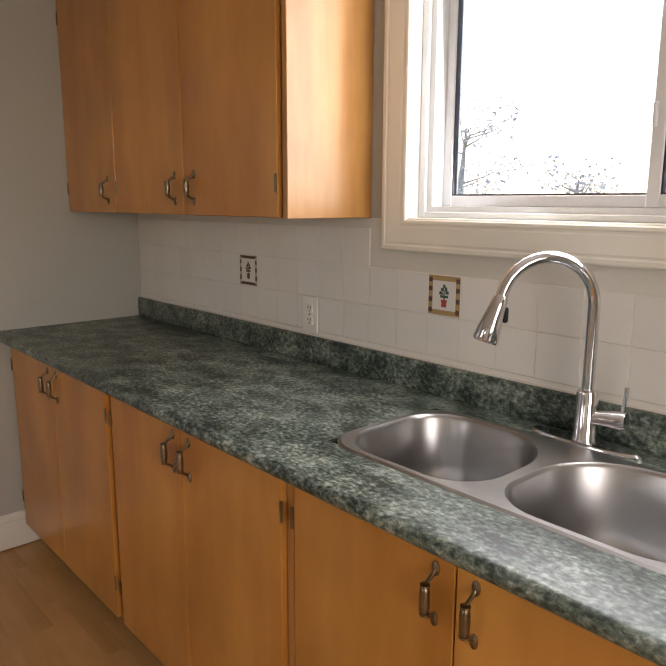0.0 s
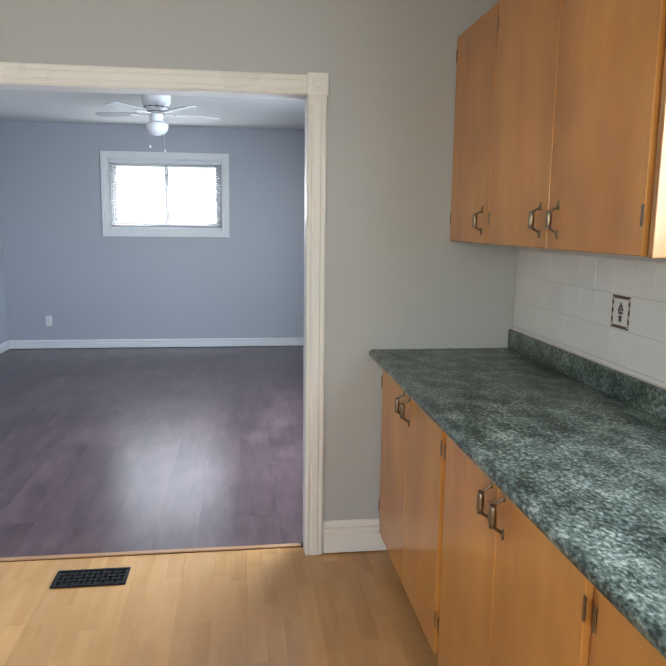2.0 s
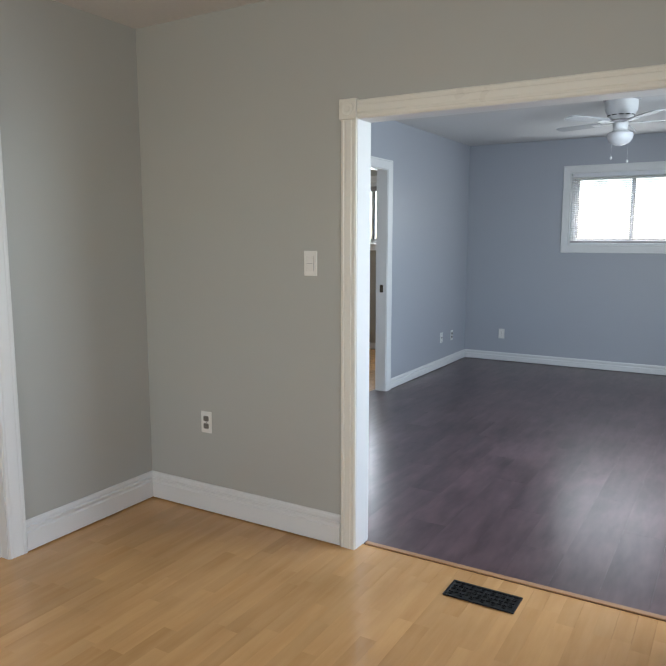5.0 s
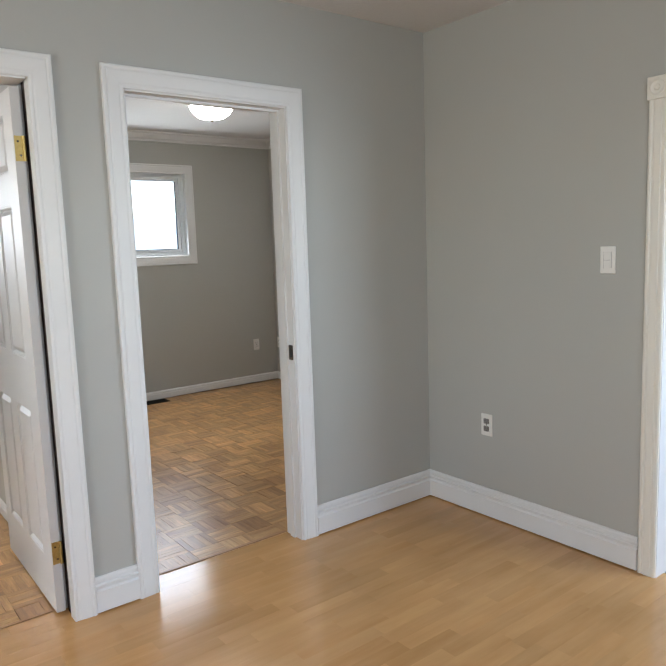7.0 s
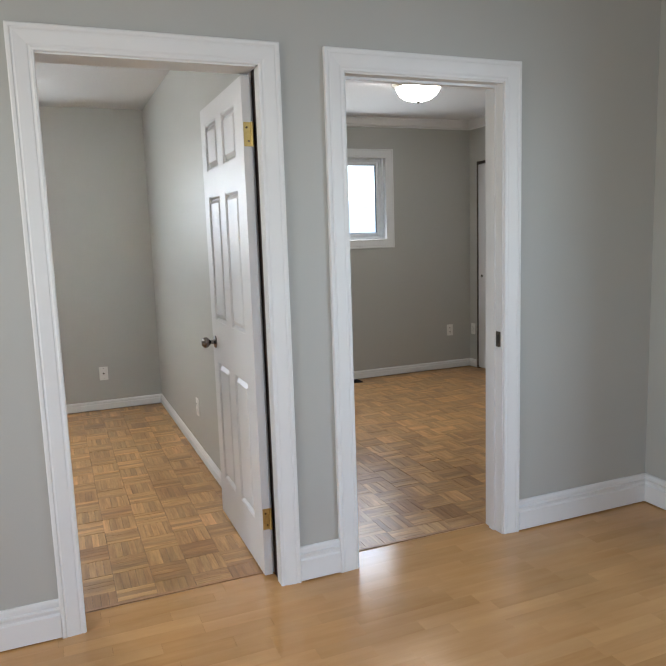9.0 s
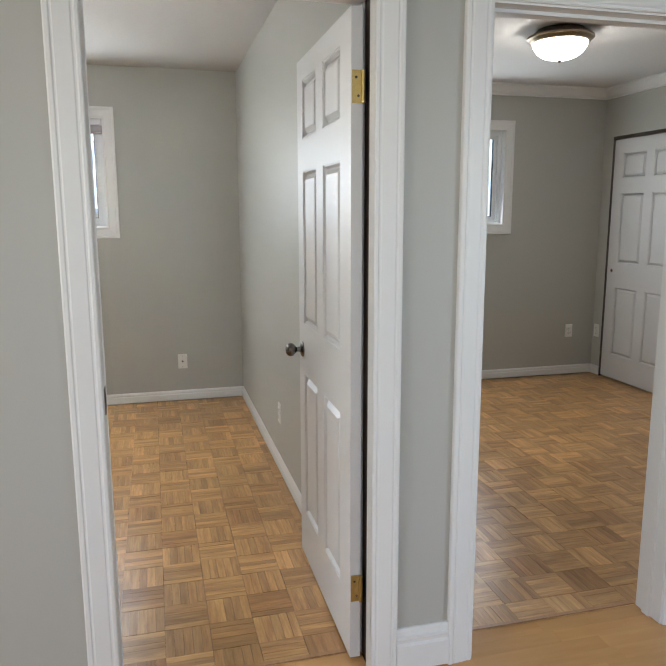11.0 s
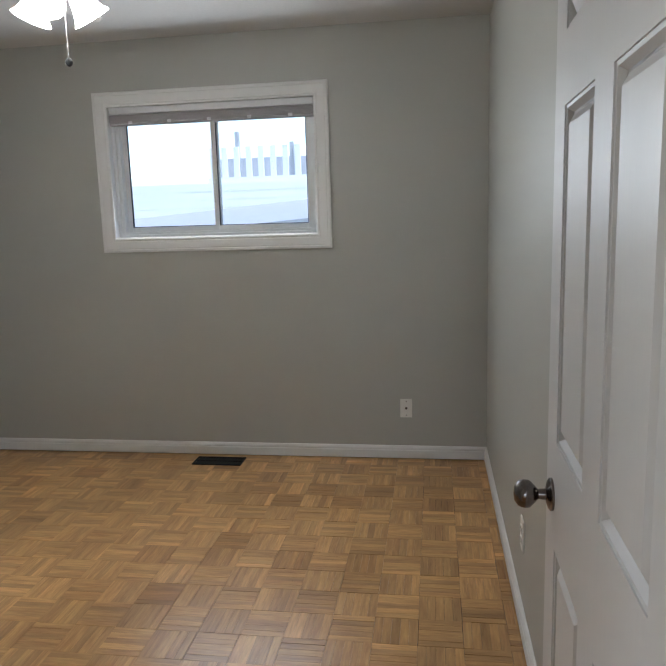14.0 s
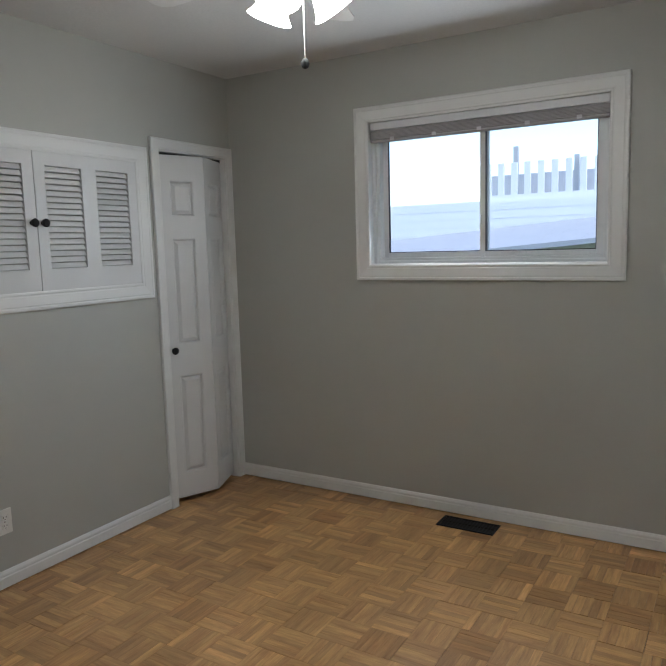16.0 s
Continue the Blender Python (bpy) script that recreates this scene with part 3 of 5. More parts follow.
# ---- windows ----
def slider(name, m, casing_mat, label):
    t = thing(name, m, label, "window", kind="structure")
    h, z0, z1 = WHALF, WZ0, WZ1
    part("casing", mitred(CASING, -h, h, z0, z1), casing_mat, t)
    part("window_sill", boxes((-h + 0.001, h - 0.001, -0.004, 0.09, z0 - 0.002, z0 + 0.010), bevel=0.002), casing_mat, t)
    f = 0.040
    part("window_frame", boxes((-h, -h + f, 0.056, 0.165, z0, z1), (h - f, h, 0.056, 0.165, z0, z1), (-h + f, h - f, 0.056, 0.165, z0, z0 + f), (-h + f, h - f, 0.056, 0.165, z1 - f, z1)), VINYL, t, "white vinyl window frame")
    part("frame_step", boxes((-h, -h + 0.022, 0.046, 0.057, z0 + 0.010, z1), (h - 0.022, h, 0.046, 0.057, z0 + 0.010, z1), (-h + 0.022, h - 0.022, 0.046, 0.057, z0 + 0.010, z0 + 0.026), bevel=0.002), VINYL, t)
    for a, b, y in ((-h + f, 0.018, 0.100), (-0.018, h - f, 0.072)):
        s = 0.028
        lo, hi = z0 + f, z1 - f
        sash = part("sash", boxes((a, a + s, y, y + 0.024, lo, hi), (b - s, b, y, y + 0.024, lo, hi), (a + s, b - s, y, y + 0.024, lo, lo + s), (a + s, b - s, y, y + 0.024, hi - s, hi), bevel=0.002), ALU, t, "pale grey sliding sash")
        g = 0.004
        part("gasket", boxes((a + s, a + s + g, y + 0.004, y + 0.018, lo + s, hi - s), (b - s - g, b - s, y + 0.004, y + 0.018, lo + s, hi - s), (a + s, b - s, y + 0.004, y + 0.018, lo + s, lo + s + g)), GASKET, sash, "dark rubber gasket")
        p = part("pane", boxes((a + s, b - s, y + 0.010, y + 0.013, lo + s, hi - s)), GLASS, sash, "clear glass pane")
        p.visible_shadow = False
    part("latch", boxes((-0.014, -0.006, 0.060, 0.073, 1.55, 1.60), (-0.014, -0.006, 0.060, 0.073, 1.86, 1.91), bevel=0.002), VINYL, t, "small plastic sash latch")
    return t


slider("window_kitchen", pose(KX1, 1.163, 0.010, 0, 0, -90), CREAM, "sliding window with cream moulded casing above the sink")
slider("window_living", pose(-0.235, LY1, 0), TRIM, "white sliding window high on the wall")
slider("window_bedroom", pose(BX0, -0.152, 0, 0, 0, 90), TRIM, "white sliding bedroom window looking out on the yard")
slider("window_second_bedroom", pose(BX0, 3.045, 0, 0, 0, 90), TRIM, "white sliding window in the second bedroom")
slider("window_far_bedroom", pose(-3.3, LY1 - 0.02, 0), TRIM, "white sliding window in the far bedroom")


def closed_blind():
    t = thing("window_blind", pose(-0.235, LY1, 0), "white horizontal slat blind lowered over the window", "blind")
    h = WHALF - 0.012
    part("headrail", boxes((-h, h, 0.012, 0.052, WZ1 - 0.045, WZ1 - 0.004), bevel=0.003), BLIND, t)
    part("bottom_rail", boxes((-h, h, 0.020, 0.044, WZ0 + 0.030, WZ0 + 0.048), bevel=0.003), BLIND_GREY, t, "grey bottom rail")
    n = 33
    bm = bmesh.new()
    box(bm, -h, h, -0.0115, 0.0115, -0.0004, 0.0004)
    bmesh.ops.rotate(bm, verts=bm.verts, cent=(0, 0, 0), matrix=Matrix.Rotation(radians(-27), 3, "X"))
    me = finish(bm, "slat", SLATM)
    for i in range(n):
        o = new("slat", me)
        o.parent = t
        o.location = (0, 0.032, WZ0 + 0.060 + i * (WZ1 - WZ0 - 0.115) / (n - 1))
    for x in (-0.45, 0.0, 0.45):
        part("ladder_cord", tube([(x, 0.019, WZ0 + 0.04), (x, 0.019, WZ1 - 0.04)], 0.0010, 6), BLIND, t)
    return t


closed_blind()


def raised_blind(m, label):
    t = thing("window_blind", m, label, "blind")
    h = WHALF - 0.010
    part("headrail", boxes((-h, h, 0.006, 0.050, WZ1 - 0.046, WZ1 - 0.006), bevel=0.003), BLIND, t, "white head rail")
    z = WZ1 - 0.050
    for i in range(7):
        part("slat", boxes((-h, h, 0.006, 0.052, z - 0.0055, z - 0.0008), bevel=0.0008), BLIND_GREY, t)
        z -= 0.0062
    part("bottom_rail", boxes((-h, h, 0.008, 0.050, z - 0.016, z - 0.001), bevel=0.003), BLIND_GREY, t)
    for x in (-0.48, -0.24, 0.0, 0.24, 0.48):
        part("cord_clip", boxes((x - 0.012, x + 0.012, 0.003, 0.008, z - 0.012, z + 0.006), bevel=0.002), BLIND, t, "pale plastic clip")
    return t


raised_blind(pose(BX0, -0.152, 0, 0, 0, 90), "grey slat blind drawn up to the window head")
raised_blind(pose(-3.3, LY1 - 0.02, 0), "grey slat blind drawn up in the far bedroom")


# ---- doors ----
def slab_with_panels(w, h, t, cols, rows):
    """Stiles and rails at full thickness round sunk bays, and the raised field of each bay."""
    core, fields = bmesh.new(), []
    xs = [0.0]
    for a, b in cols:
        xs += [a, b]
    xs.append(w)
    zs = [0.0]
    for a, b in rows:
        zs += [a, b]
    zs.append(h)
    for i in range(len(xs) - 1):
        for k in range(len(zs) - 1):
            bay = i % 2 == 1 and k % 2 == 1
            d = 0.013 if bay else 0.0
            box(core, xs[i], xs[i + 1], d, t - d, zs[k], zs[k + 1])
            if bay:
                bm = bmesh.new()
                a, b, lo, hi = xs[i], xs[i + 1], zs[k], zs[k + 1]
                for y0, y1 in ((0.013, 0.0015), (t - 0.013, t - 0.0015)):
                    def ring(o, y):
                        return [bm.verts.new(v) for v in ((a + o, y, lo + o), (b - o, y, lo + o), (b - o, y, hi - o), (a + o, y, hi - o))]
                    s = 1 if y0 < y1 else -1
                    rings = [ring(0.0, y0 - (y0 - y1) * 0.9), ring(0.006, y0 - (y0 - y1) * 0.85), ring(0.013, y0), ring(0.017, y0), ring(0.034, y1)]
                    for r0, r1 in zip(rings, rings[1:]):
                        for q in range(4):
                            bm.faces.new((r0[q], r0[(q + 1) % 4], r1[(q + 1) % 4], r1[q]))
                    bm.faces.new(rings[-1])
                fields.append(bm)
    return core, fields


def knob_profile(r):
    return [(r * 1.15, 0.0), (r * 1.15, 0.004), (r * 0.95, 0.008), (r * 0.40, 0.012), (r * 0.36, 0.026), (r * 0.62, 0.032), (r * 0.95, 0.042), (r, 0.052), (r * 0.88, 0.062), (r * 0.55, 0.069), (r * 0.05, 0.071)]


def open_door():
    w, h, t = 0.776, 2.005, 0.034
    d = thing("door_1", pose(-2.038, 1.378, 0.012, 0, 0, 179.6), "white six-panel bedroom door standing open", "door", kind="structure")
    cols = [(0.125, 0.350), (0.455, 0.680)]
    rows = [(0.205, 0.800), (1.005, 1.595), (1.715, 1.925)]
    core, fields = slab_with_panels(w, h, t, cols, rows)
    slab = part("slab", core, DOORP, d)
    for f in fields:
        part("panel", f, DOORP, slab)
    for y, s in ((t, 1),):
        k = part("door_knob", lathe([(r, y + s * q) for r, q in knob_profile(0.027)], 24, "y", (w - 0.065, 0, 0.895)), NICKEL, d, "dark nickel round knob", smooth=True)
    part("latch", boxes((w - 0.001, w + 0.003, 0.006, t - 0.006, 0.865, 0.925)), NICKEL, d)
    for z in (0.245, 1.79):
        hinge = part("hinge", boxes((-0.0025, 0.0, 0.002, t - 0.002, z - 0.045, z + 0.045)), BRASS, d, "worn brass butt hinge")
        part("knuckle", tube([(-0.007, 0.000, z - 0.045), (-0.007, 0.000, z + 0.045)], 0.0065, 10), BRASS, hinge, smooth=True)
        part("screw", lathe([(0.004, 0), (0.004, 0.001), (0.001, 0.0015)], 8, "x", (-0.0042, t * 0.6, z + 0.025)), NICKEL, hinge)
        part("screw", lathe([(0.004, 0), (0.004, 0.001), (0.001, 0.0015)], 8, "x", (-0.0042, t * 0.4, z - 0.025)), NICKEL, hinge)
    return d


open_door()


def bifold():
    t = thing("closet_door", pose(0, B1Y0, 0), "white moulded bifold closet door slightly folded open", "door", kind="structure")
    x0, x1, top = -5.384, -4.816, 2.012
    trim = part("casing", mitred([(o * 0.72, d) for o, d in CASING], -x1, -x0, 0, top, bottom=False), TRIM, t)
    trim.matrix_local = pose(0, 0, 0, 0, 0, 180)
    part("jamb", boxes((x0 - 0.002, x0 + 0.01, -0.12, 0.003, 0, top), (x1 - 0.01, x1 + 0.002, -0.12, 0.003, 0, top), (x0 + 0.01, x1 - 0.01, -0.12, 0.003, top - 0.01, top + 0.002)), TRIM, t)
    part("track", boxes((x0 + 0.012, x1 - 0.012, -0.118, -0.030, top - 0.030, top - 0.011)), SLOT, t, "dark steel top track")
    a, f, b = Vector((x1 - 0.016, -0.020, 0)), Vector((-5.085, 0.085, 0)), Vector((x0 + 0.016, -0.030, 0))
    for p, q in ((a, f), (f, b)):
        w, h, th = (q - p).length - 0.004, 1.955, 0.028
        ang = math.degrees(math.atan2(q.y - p.y, q.x - p.x))
        core, fields = slab_with_panels(w, h, th, [(0.062, w - 0.062)], [(0.14, 0.72), (0.90, 1.50), (1.62, 1.82)])
        leaf = part("leaf", core, DOORP, t)
        leaf.matrix_local = pose(p.x, p.y, 0.030, 0, 0, ang)
        for fl in fields:
            part("panel", fl, DOORP, leaf)
        if p is a:
            part("knob", lathe([(r, -q2) for r, q2 in [(0.012, 0), (0.010, 0.01), (0.019, 0.018), (0.021, 0.026), (0.016, 0.032), (0.001, 0.034)]], 18, "y", (0.035, 0, 0.868)), BLACK, leaf, "round black knob", smooth=True)
    return t


bifold()


def frame_plate(xs, zs, holes, y0, y1):
    """One flat board between the outer lines of a grid, with some of its cells left open."""
    bm = bmesh.new()
    vs = {}
    cells = {(i, k) for i in range(len(xs) - 1) for k in range(len(zs) - 1)} - set(holes)

    def v(i, k, y):
        if (i, k, y) not in vs:
            vs[i, k, y] = bm.verts.new((xs[i], y, zs[k]))
        return vs[i, k, y]

    for i, k in sorted(cells):
        for y in (y0, y1):
            bm.faces.new((v(i, k, y), v(i + 1, k, y), v(i + 1, k + 1, y), v(i, k + 1, y)))
        for n, p, q in (((i - 1, k), (i, k), (i, k + 1)), ((i + 1, k), (i + 1, k), (i + 1, k + 1)), ((i, k - 1), (i, k), (i + 1, k)), ((i, k + 1), (i, k + 1), (i + 1, k + 1))):
            if n not in cells:
                bm.faces.new((v(*p, y0), v(*q, y0), v(*q, y1), v(*p, y1)))
    bmesh.ops.recalc_face_normals(bm, faces=bm.faces)
    return bm


def louvred_cupboard():
    t = thing("louvred_cupboard", pose(0, B1Y0, 0), "white wall cupboard with louvred doors and black knobs", "cupboard")
    x0, x1, z0, z1 = -4.648, -3.43, 1.29, 1.928
    trim = part("casing", mitred(CASING, -x1, -x0, z0, z1), TRIM, t)
    trim.matrix_local = pose(0, 0, 0, 0, 0, 180)
    part("box", boxes((x0, x0 + 0.012, -0.118, 0.0, z0, z1), (x1 - 0.012, x1, -0.118, 0.0, z0, z1), (x0 + 0.012, x1 - 0.012, -0.118, 0.0, z0, z0 + 0.012), (x0 + 0.012, x1 - 0.012, -0.118, 0, z1 - 0.012, z1)), TRIM, t)
    mid = (x0 + x1) / 2
    for a, b, ks in ((x0 + 0.004, mid - 0.002, 1), (mid + 0.002, x1 - 0.004, -1)):
        lo, hi, y0, y1 = z0 + 0.004, z1 - 0.004, -0.012, 0.010
        w = b - a
        s, m = 0.055, 0.085
        c1 = (a + s, a + (w - m) / 2)
        c2 = (a + (w + m) / 2, b - s)
        r0, r1 = lo + 0.100, hi - 0.062
        d = part("door", frame_plate((a, c1[0], c1[1], c2[0], c2[1], b), (lo, r0, r1, hi), ((1, 1), (3, 1)), y0, y1), DOORP, t)
        for c in (c1, c2):
            bm = boxes((c[0] + 0.001, c[1] - 0.001, -0.0024, 0.0024, -0.0128, 0.0128), bevel=0.001)
            bmesh.ops.rotate(bm, verts=bm.verts, cent=(0, 0, 0), matrix=Matrix.Rotation(radians(27), 3, "X"))
            me = finish(bm, "slat", DOORP)
            n = 17
            for i in range(n):
                o = new("slat", me)
                o.parent = d
                o.location = (0, -0.002, r0 + 0.014 + i * (r1 - r0 - 0.028) / (n - 1))
        kx = b - 0.026 if ks > 0 else a + 0.026
        part("knob", lathe([(0.011, 0.010), (0.009, 0.020), (0.018, 0.028), (0.020, 0.036), (0.015, 0.043), (0.001, 0.045)], 18, "y", (kx, 0, 1.603)), BLACK, d, "round black knob", smooth=True)
    return t


louvred_cupboard()


def closet_slab():
    t = thing("closet_door", pose(0, B2Y1, 0), "white panelled sliding closet door beside a dark gap", "door", kind="structure")
    part("track", boxes((-5.30, -3.7, -0.004, 0.06, 2.055, 2.08)), NICKEL, t, "dark metal track")
    part("edge_channel", boxes((-5.30, -5.287, -0.004, 0.05, 0, 2.055)), NICKEL, t, "dark metal side channel")
    core, fields = slab_with_panels(0.888, 2.036, 0.030, [(0.115, 0.395), (0.490, 0.770)], [(0.205, 0.800), (1.005, 1.595), (1.715, 1.925)])
    slab = part("slab", core, DOORP, t)
    slab.location = (-5.283, 0.004, 0.013)
    for f in fields:
        part("panel", f, DOORP, slab)
    part("finger_pull", lathe([(0.014, 0.0005), (0.014, -0.002), (0.009, -0.003), (0.002, -0.001)], 14, "y", (0.058, 0, 0.938)), NICKEL, slab)
    part("slab", boxes((-4.42, -3.70, 0.040, 0.070, 0.012, 2.05), bevel=0.002), DOORP, t)
    part("back", boxes((-5.30, -3.7, 0.11, 0.13, 0, 2.08)), G, t)
    return t


closet_slab()


# ---- kitchen ----
def pull(parent, x, y, z, length=0.112):
    """An antique-brass handle standing out towards -x: oval end plates, slim necks and a turned barrel grip."""
    pts, rad = [], []
    n = 20
    for i in range(n + 1):
        u = i / n
        zz = z - length * 0.40 + u * length * 0.80
        rise = min(1.0, min(u, 1 - u) / 0.24)
        out = 0.024 * (3 * rise ** 2 - 2 * rise ** 3)
        pts.append((x - 0.003 - out, y, zz))
        grip = max(0.0, 1 - ((u - 0.5) / 0.29) ** 4)
        rad.append(0.0036 + 0.0052 * grip ** 0.5)
    h = part("handle", tube(pts, rad, 10), BRONZE, parent, "antique brass handle with a barrel grip", smooth=True)
    for s in (-1, 1):
        e = z + s * length * 0.42
        bm = lathe([(1.0, 0.0), (1.0, 0.0018), (0.75, 0.0040), (0.30, 0.0052), (0.02, 0.0054)], 14, "x")
        for v in bm.verts:
            v.co = Vector((x - v.co.x, y + v.co.y * 0.0078, e + v.co.z * 0.0135))
        part("end_plate", bm, BRONZE, h, smooth=True)
        c = z + s * length * 0.235
        part("collar", lathe([(0.0042, -0.0035), (0.0088, -0.0018), (0.0088, 0.0018), (0.0042, 0.0035)], 10, "z", (x - 0.0265, y, c)), BRONZE, h)
    return h


def small_hinge(parent, x, y, z):
    part("hinge", boxes((x - 0.0035, x, y - 0.0045, y + 0.0045, z - 0.024, z + 0.024), bevel=0.001), BRONZE, parent, "dark brass surface hinge")


def base_unit(y0, y1, label):
    """A two-door base cabinet between y0 and y1, with its front towards -x."""
    t = thing("base_cabinet", pose(0, 0, 0), label, "cabinet", "base cabinets under the worktop")
    fx = 1.200
    kx = KX1 - 0.002
    for n, dims in (("side_panel", (fx + 0.018, kx, y0 + 0.001, y0 + 0.018, 0.110, 0.866 if y0 > 1.8 or y0 < 0.6 else 0.68)), ("side_panel", (fx + 0.018, kx, y1 - 0.018, y1 - 0.001, 0.110, 0.866 if y1 > 1.8 or y1 < 0.6 else 0.68)),
                    ("bottom_panel", (fx, kx, y0 + 0.001, y1 - 0.001, 0.092, 0.110)), ("back_panel", (kx - 0.008, kx, y0 + 0.018, y1 - 0.018, 0.110, 0.866)),
                    ("top_rail", (fx, fx + 0.018, y0 + 0.001, y1 - 0.001, 0.830, 0.866)), ("stile", (fx, fx + 0.018, y0 + 0.001, y0 + 0.045, 0.110, 0.830)),
                    ("stile", (fx, fx + 0.018, y1 - 0.045, y1 - 0.001, 0.110, 0.830))):
        part(n, boxes(dims), CAB_EDGE, t)
    part("toe_kick", boxes((fx + 0.065, fx + 0.078, y0, y1, 0.0, 0.092)), KICK_AND_GAP, t, "dark recessed toe kick")
    mid = (y0 + y1) / 2
    for a, b, hy, gy in ((y0 + 0.022, mid - 0.0015, mid - 0.040, y0 + 0.018), (mid + 0.0015, y1 - 0.022, mid + 0.040, y1 - 0.018)):
        d = part("door", boxes((fx - 0.018, fx - 0.001, a, b, 0.100, 0.852), bevel=0.002), CAB, t, "flat varnished birch door")
        pull(d, fx - 0.018, hy, 0.779, 0.108)
        for z in (0.225, 0.775):
            small_hinge(d, fx - 0.018, gy, z)
    return t


for i, (a, b) in enumerate(((2.435, 3.345), (1.570, 2.435), (0.705, 1.570), (-0.160, 0.705))):
    base_unit(a, b, "varnished orange birch base cabinet with two flat doors")


def wall_cabinet():
    t = thing("wall_cabinet", pose(0, 0, 0), "varnished orange birch wall cabinet with three flat doors", "cabinet")
    fx, z0, z1 = 1.478, 1.366, 2.187
    part("body", boxes((fx, KX1 - 0.002, 1.933, KY1 - 0.002, z0, z1)), CAB_EDGE, t)
    part("end_panel", boxes((fx - 0.018, KX1 - 0.002, 1.915, 1.933, z0 - 0.001, z1 + 0.001), bevel=0.0015), CAB_END, t, "glossy lighter end panel")
    for a, b, hy, gy in ((2.432, 2.905, 2.482, 2.900), (1.957, 2.426, 2.368, 1.962), (2.911, 3.352, 2.972, 3.346)):
        d = part("door", boxes((fx - 0.018, fx - 0.001, a, b, z0 + 0.001, z1 - 0.012), bevel=0.002), CAB, t, "flat varnished birch door")
        pull(d, fx - 0.018, hy, 1.448, 0.094)
        for z in (1.455, 2.10):
            small_hinge(d, fx - 0.018, gy, z)
    return t


wall_cabinet()

SX0, SX1, SY0, SY1 = 1.284, 1.660, 0.795, 1.584     # sink rim
DECK = 0.908


def rounded(x0, x1, y0, y1, r, n=6):
    """A rectangle with round corners; r: one radius, or four from the (x1, y1) corner on."""
    pts = []
    rs = r if isinstance(r, (list, tuple)) else [r] * 4
    for k, (sx, sy) in enumerate(((1, 1), (-1, 1), (-1, -1), (1, -1))):
        r, a0 = rs[k], 90 * k
        cx, cy = (x1 - r if sx > 0 else x0 + r), (y1 - r if sy > 0 else y0 + r)
        for i in range(n + 1):
            a = radians(a0 + 90 * i / n)
            pts.append((cx + r * math.cos(a), cy + r * math.sin(a)))
    return pts


def worktop():
    t = thing("worktop", pose(0, 0, 0), "green marbled laminate worktop with a rounded front edge", "worktop")
    y0, y1 = -0.18, KY1 - 0.002
    hole = (SX0 + 0.012, SX1 - 0.012, SY0 + 0.012, SY1 - 0.012)
    bm = bmesh.new()
    front = []
    for a in range(0, 181, 30):
        c = radians(90 + a)
        front.append((1.1435 + 0.0165 * math.cos(c), 0.8915 + 0.0165 * math.sin(c)))
    prof = front + [(hole[0], 0.868), (hole[0], DECK)]
    ends = [[bm.verts.new((x, y, z)) for x, z in prof] for y in (y0, y1)]
    k = len(prof)
    for i in range(k):
        bm.faces.new((ends[0][i], ends[0][(i + 1) % k], ends[1][(i + 1) % k], ends[1][i]))
    bm.faces.new(ends[0])
    bm.faces.new(ends[1])
    box(bm, hole[0], hole[1], y0, hole[2], 0.868, DECK)
    box(bm, hole[0], hole[1], hole[3], y1, 0.868, DECK)
    box(bm, hole[1], KX1 - 0.002, y0, y1, 0.868, DECK)
    part("top", bm, COUNTER, t, smooth=True)
    part("upstand", boxes((KX1 - 0.024, KX1 - 0.003, y0, y1, DECK - 0.002, 0.990), bevel=0.006, seg=3), COUNTER, t, smooth=True)
    part("caulk_line", boxes((KX1 - 0.012, KX1 - 0.003, y0, y1, 0.9895, 0.9935), bevel=0.001), GROUT, t, "pale caulk line")
    return t


worktop()


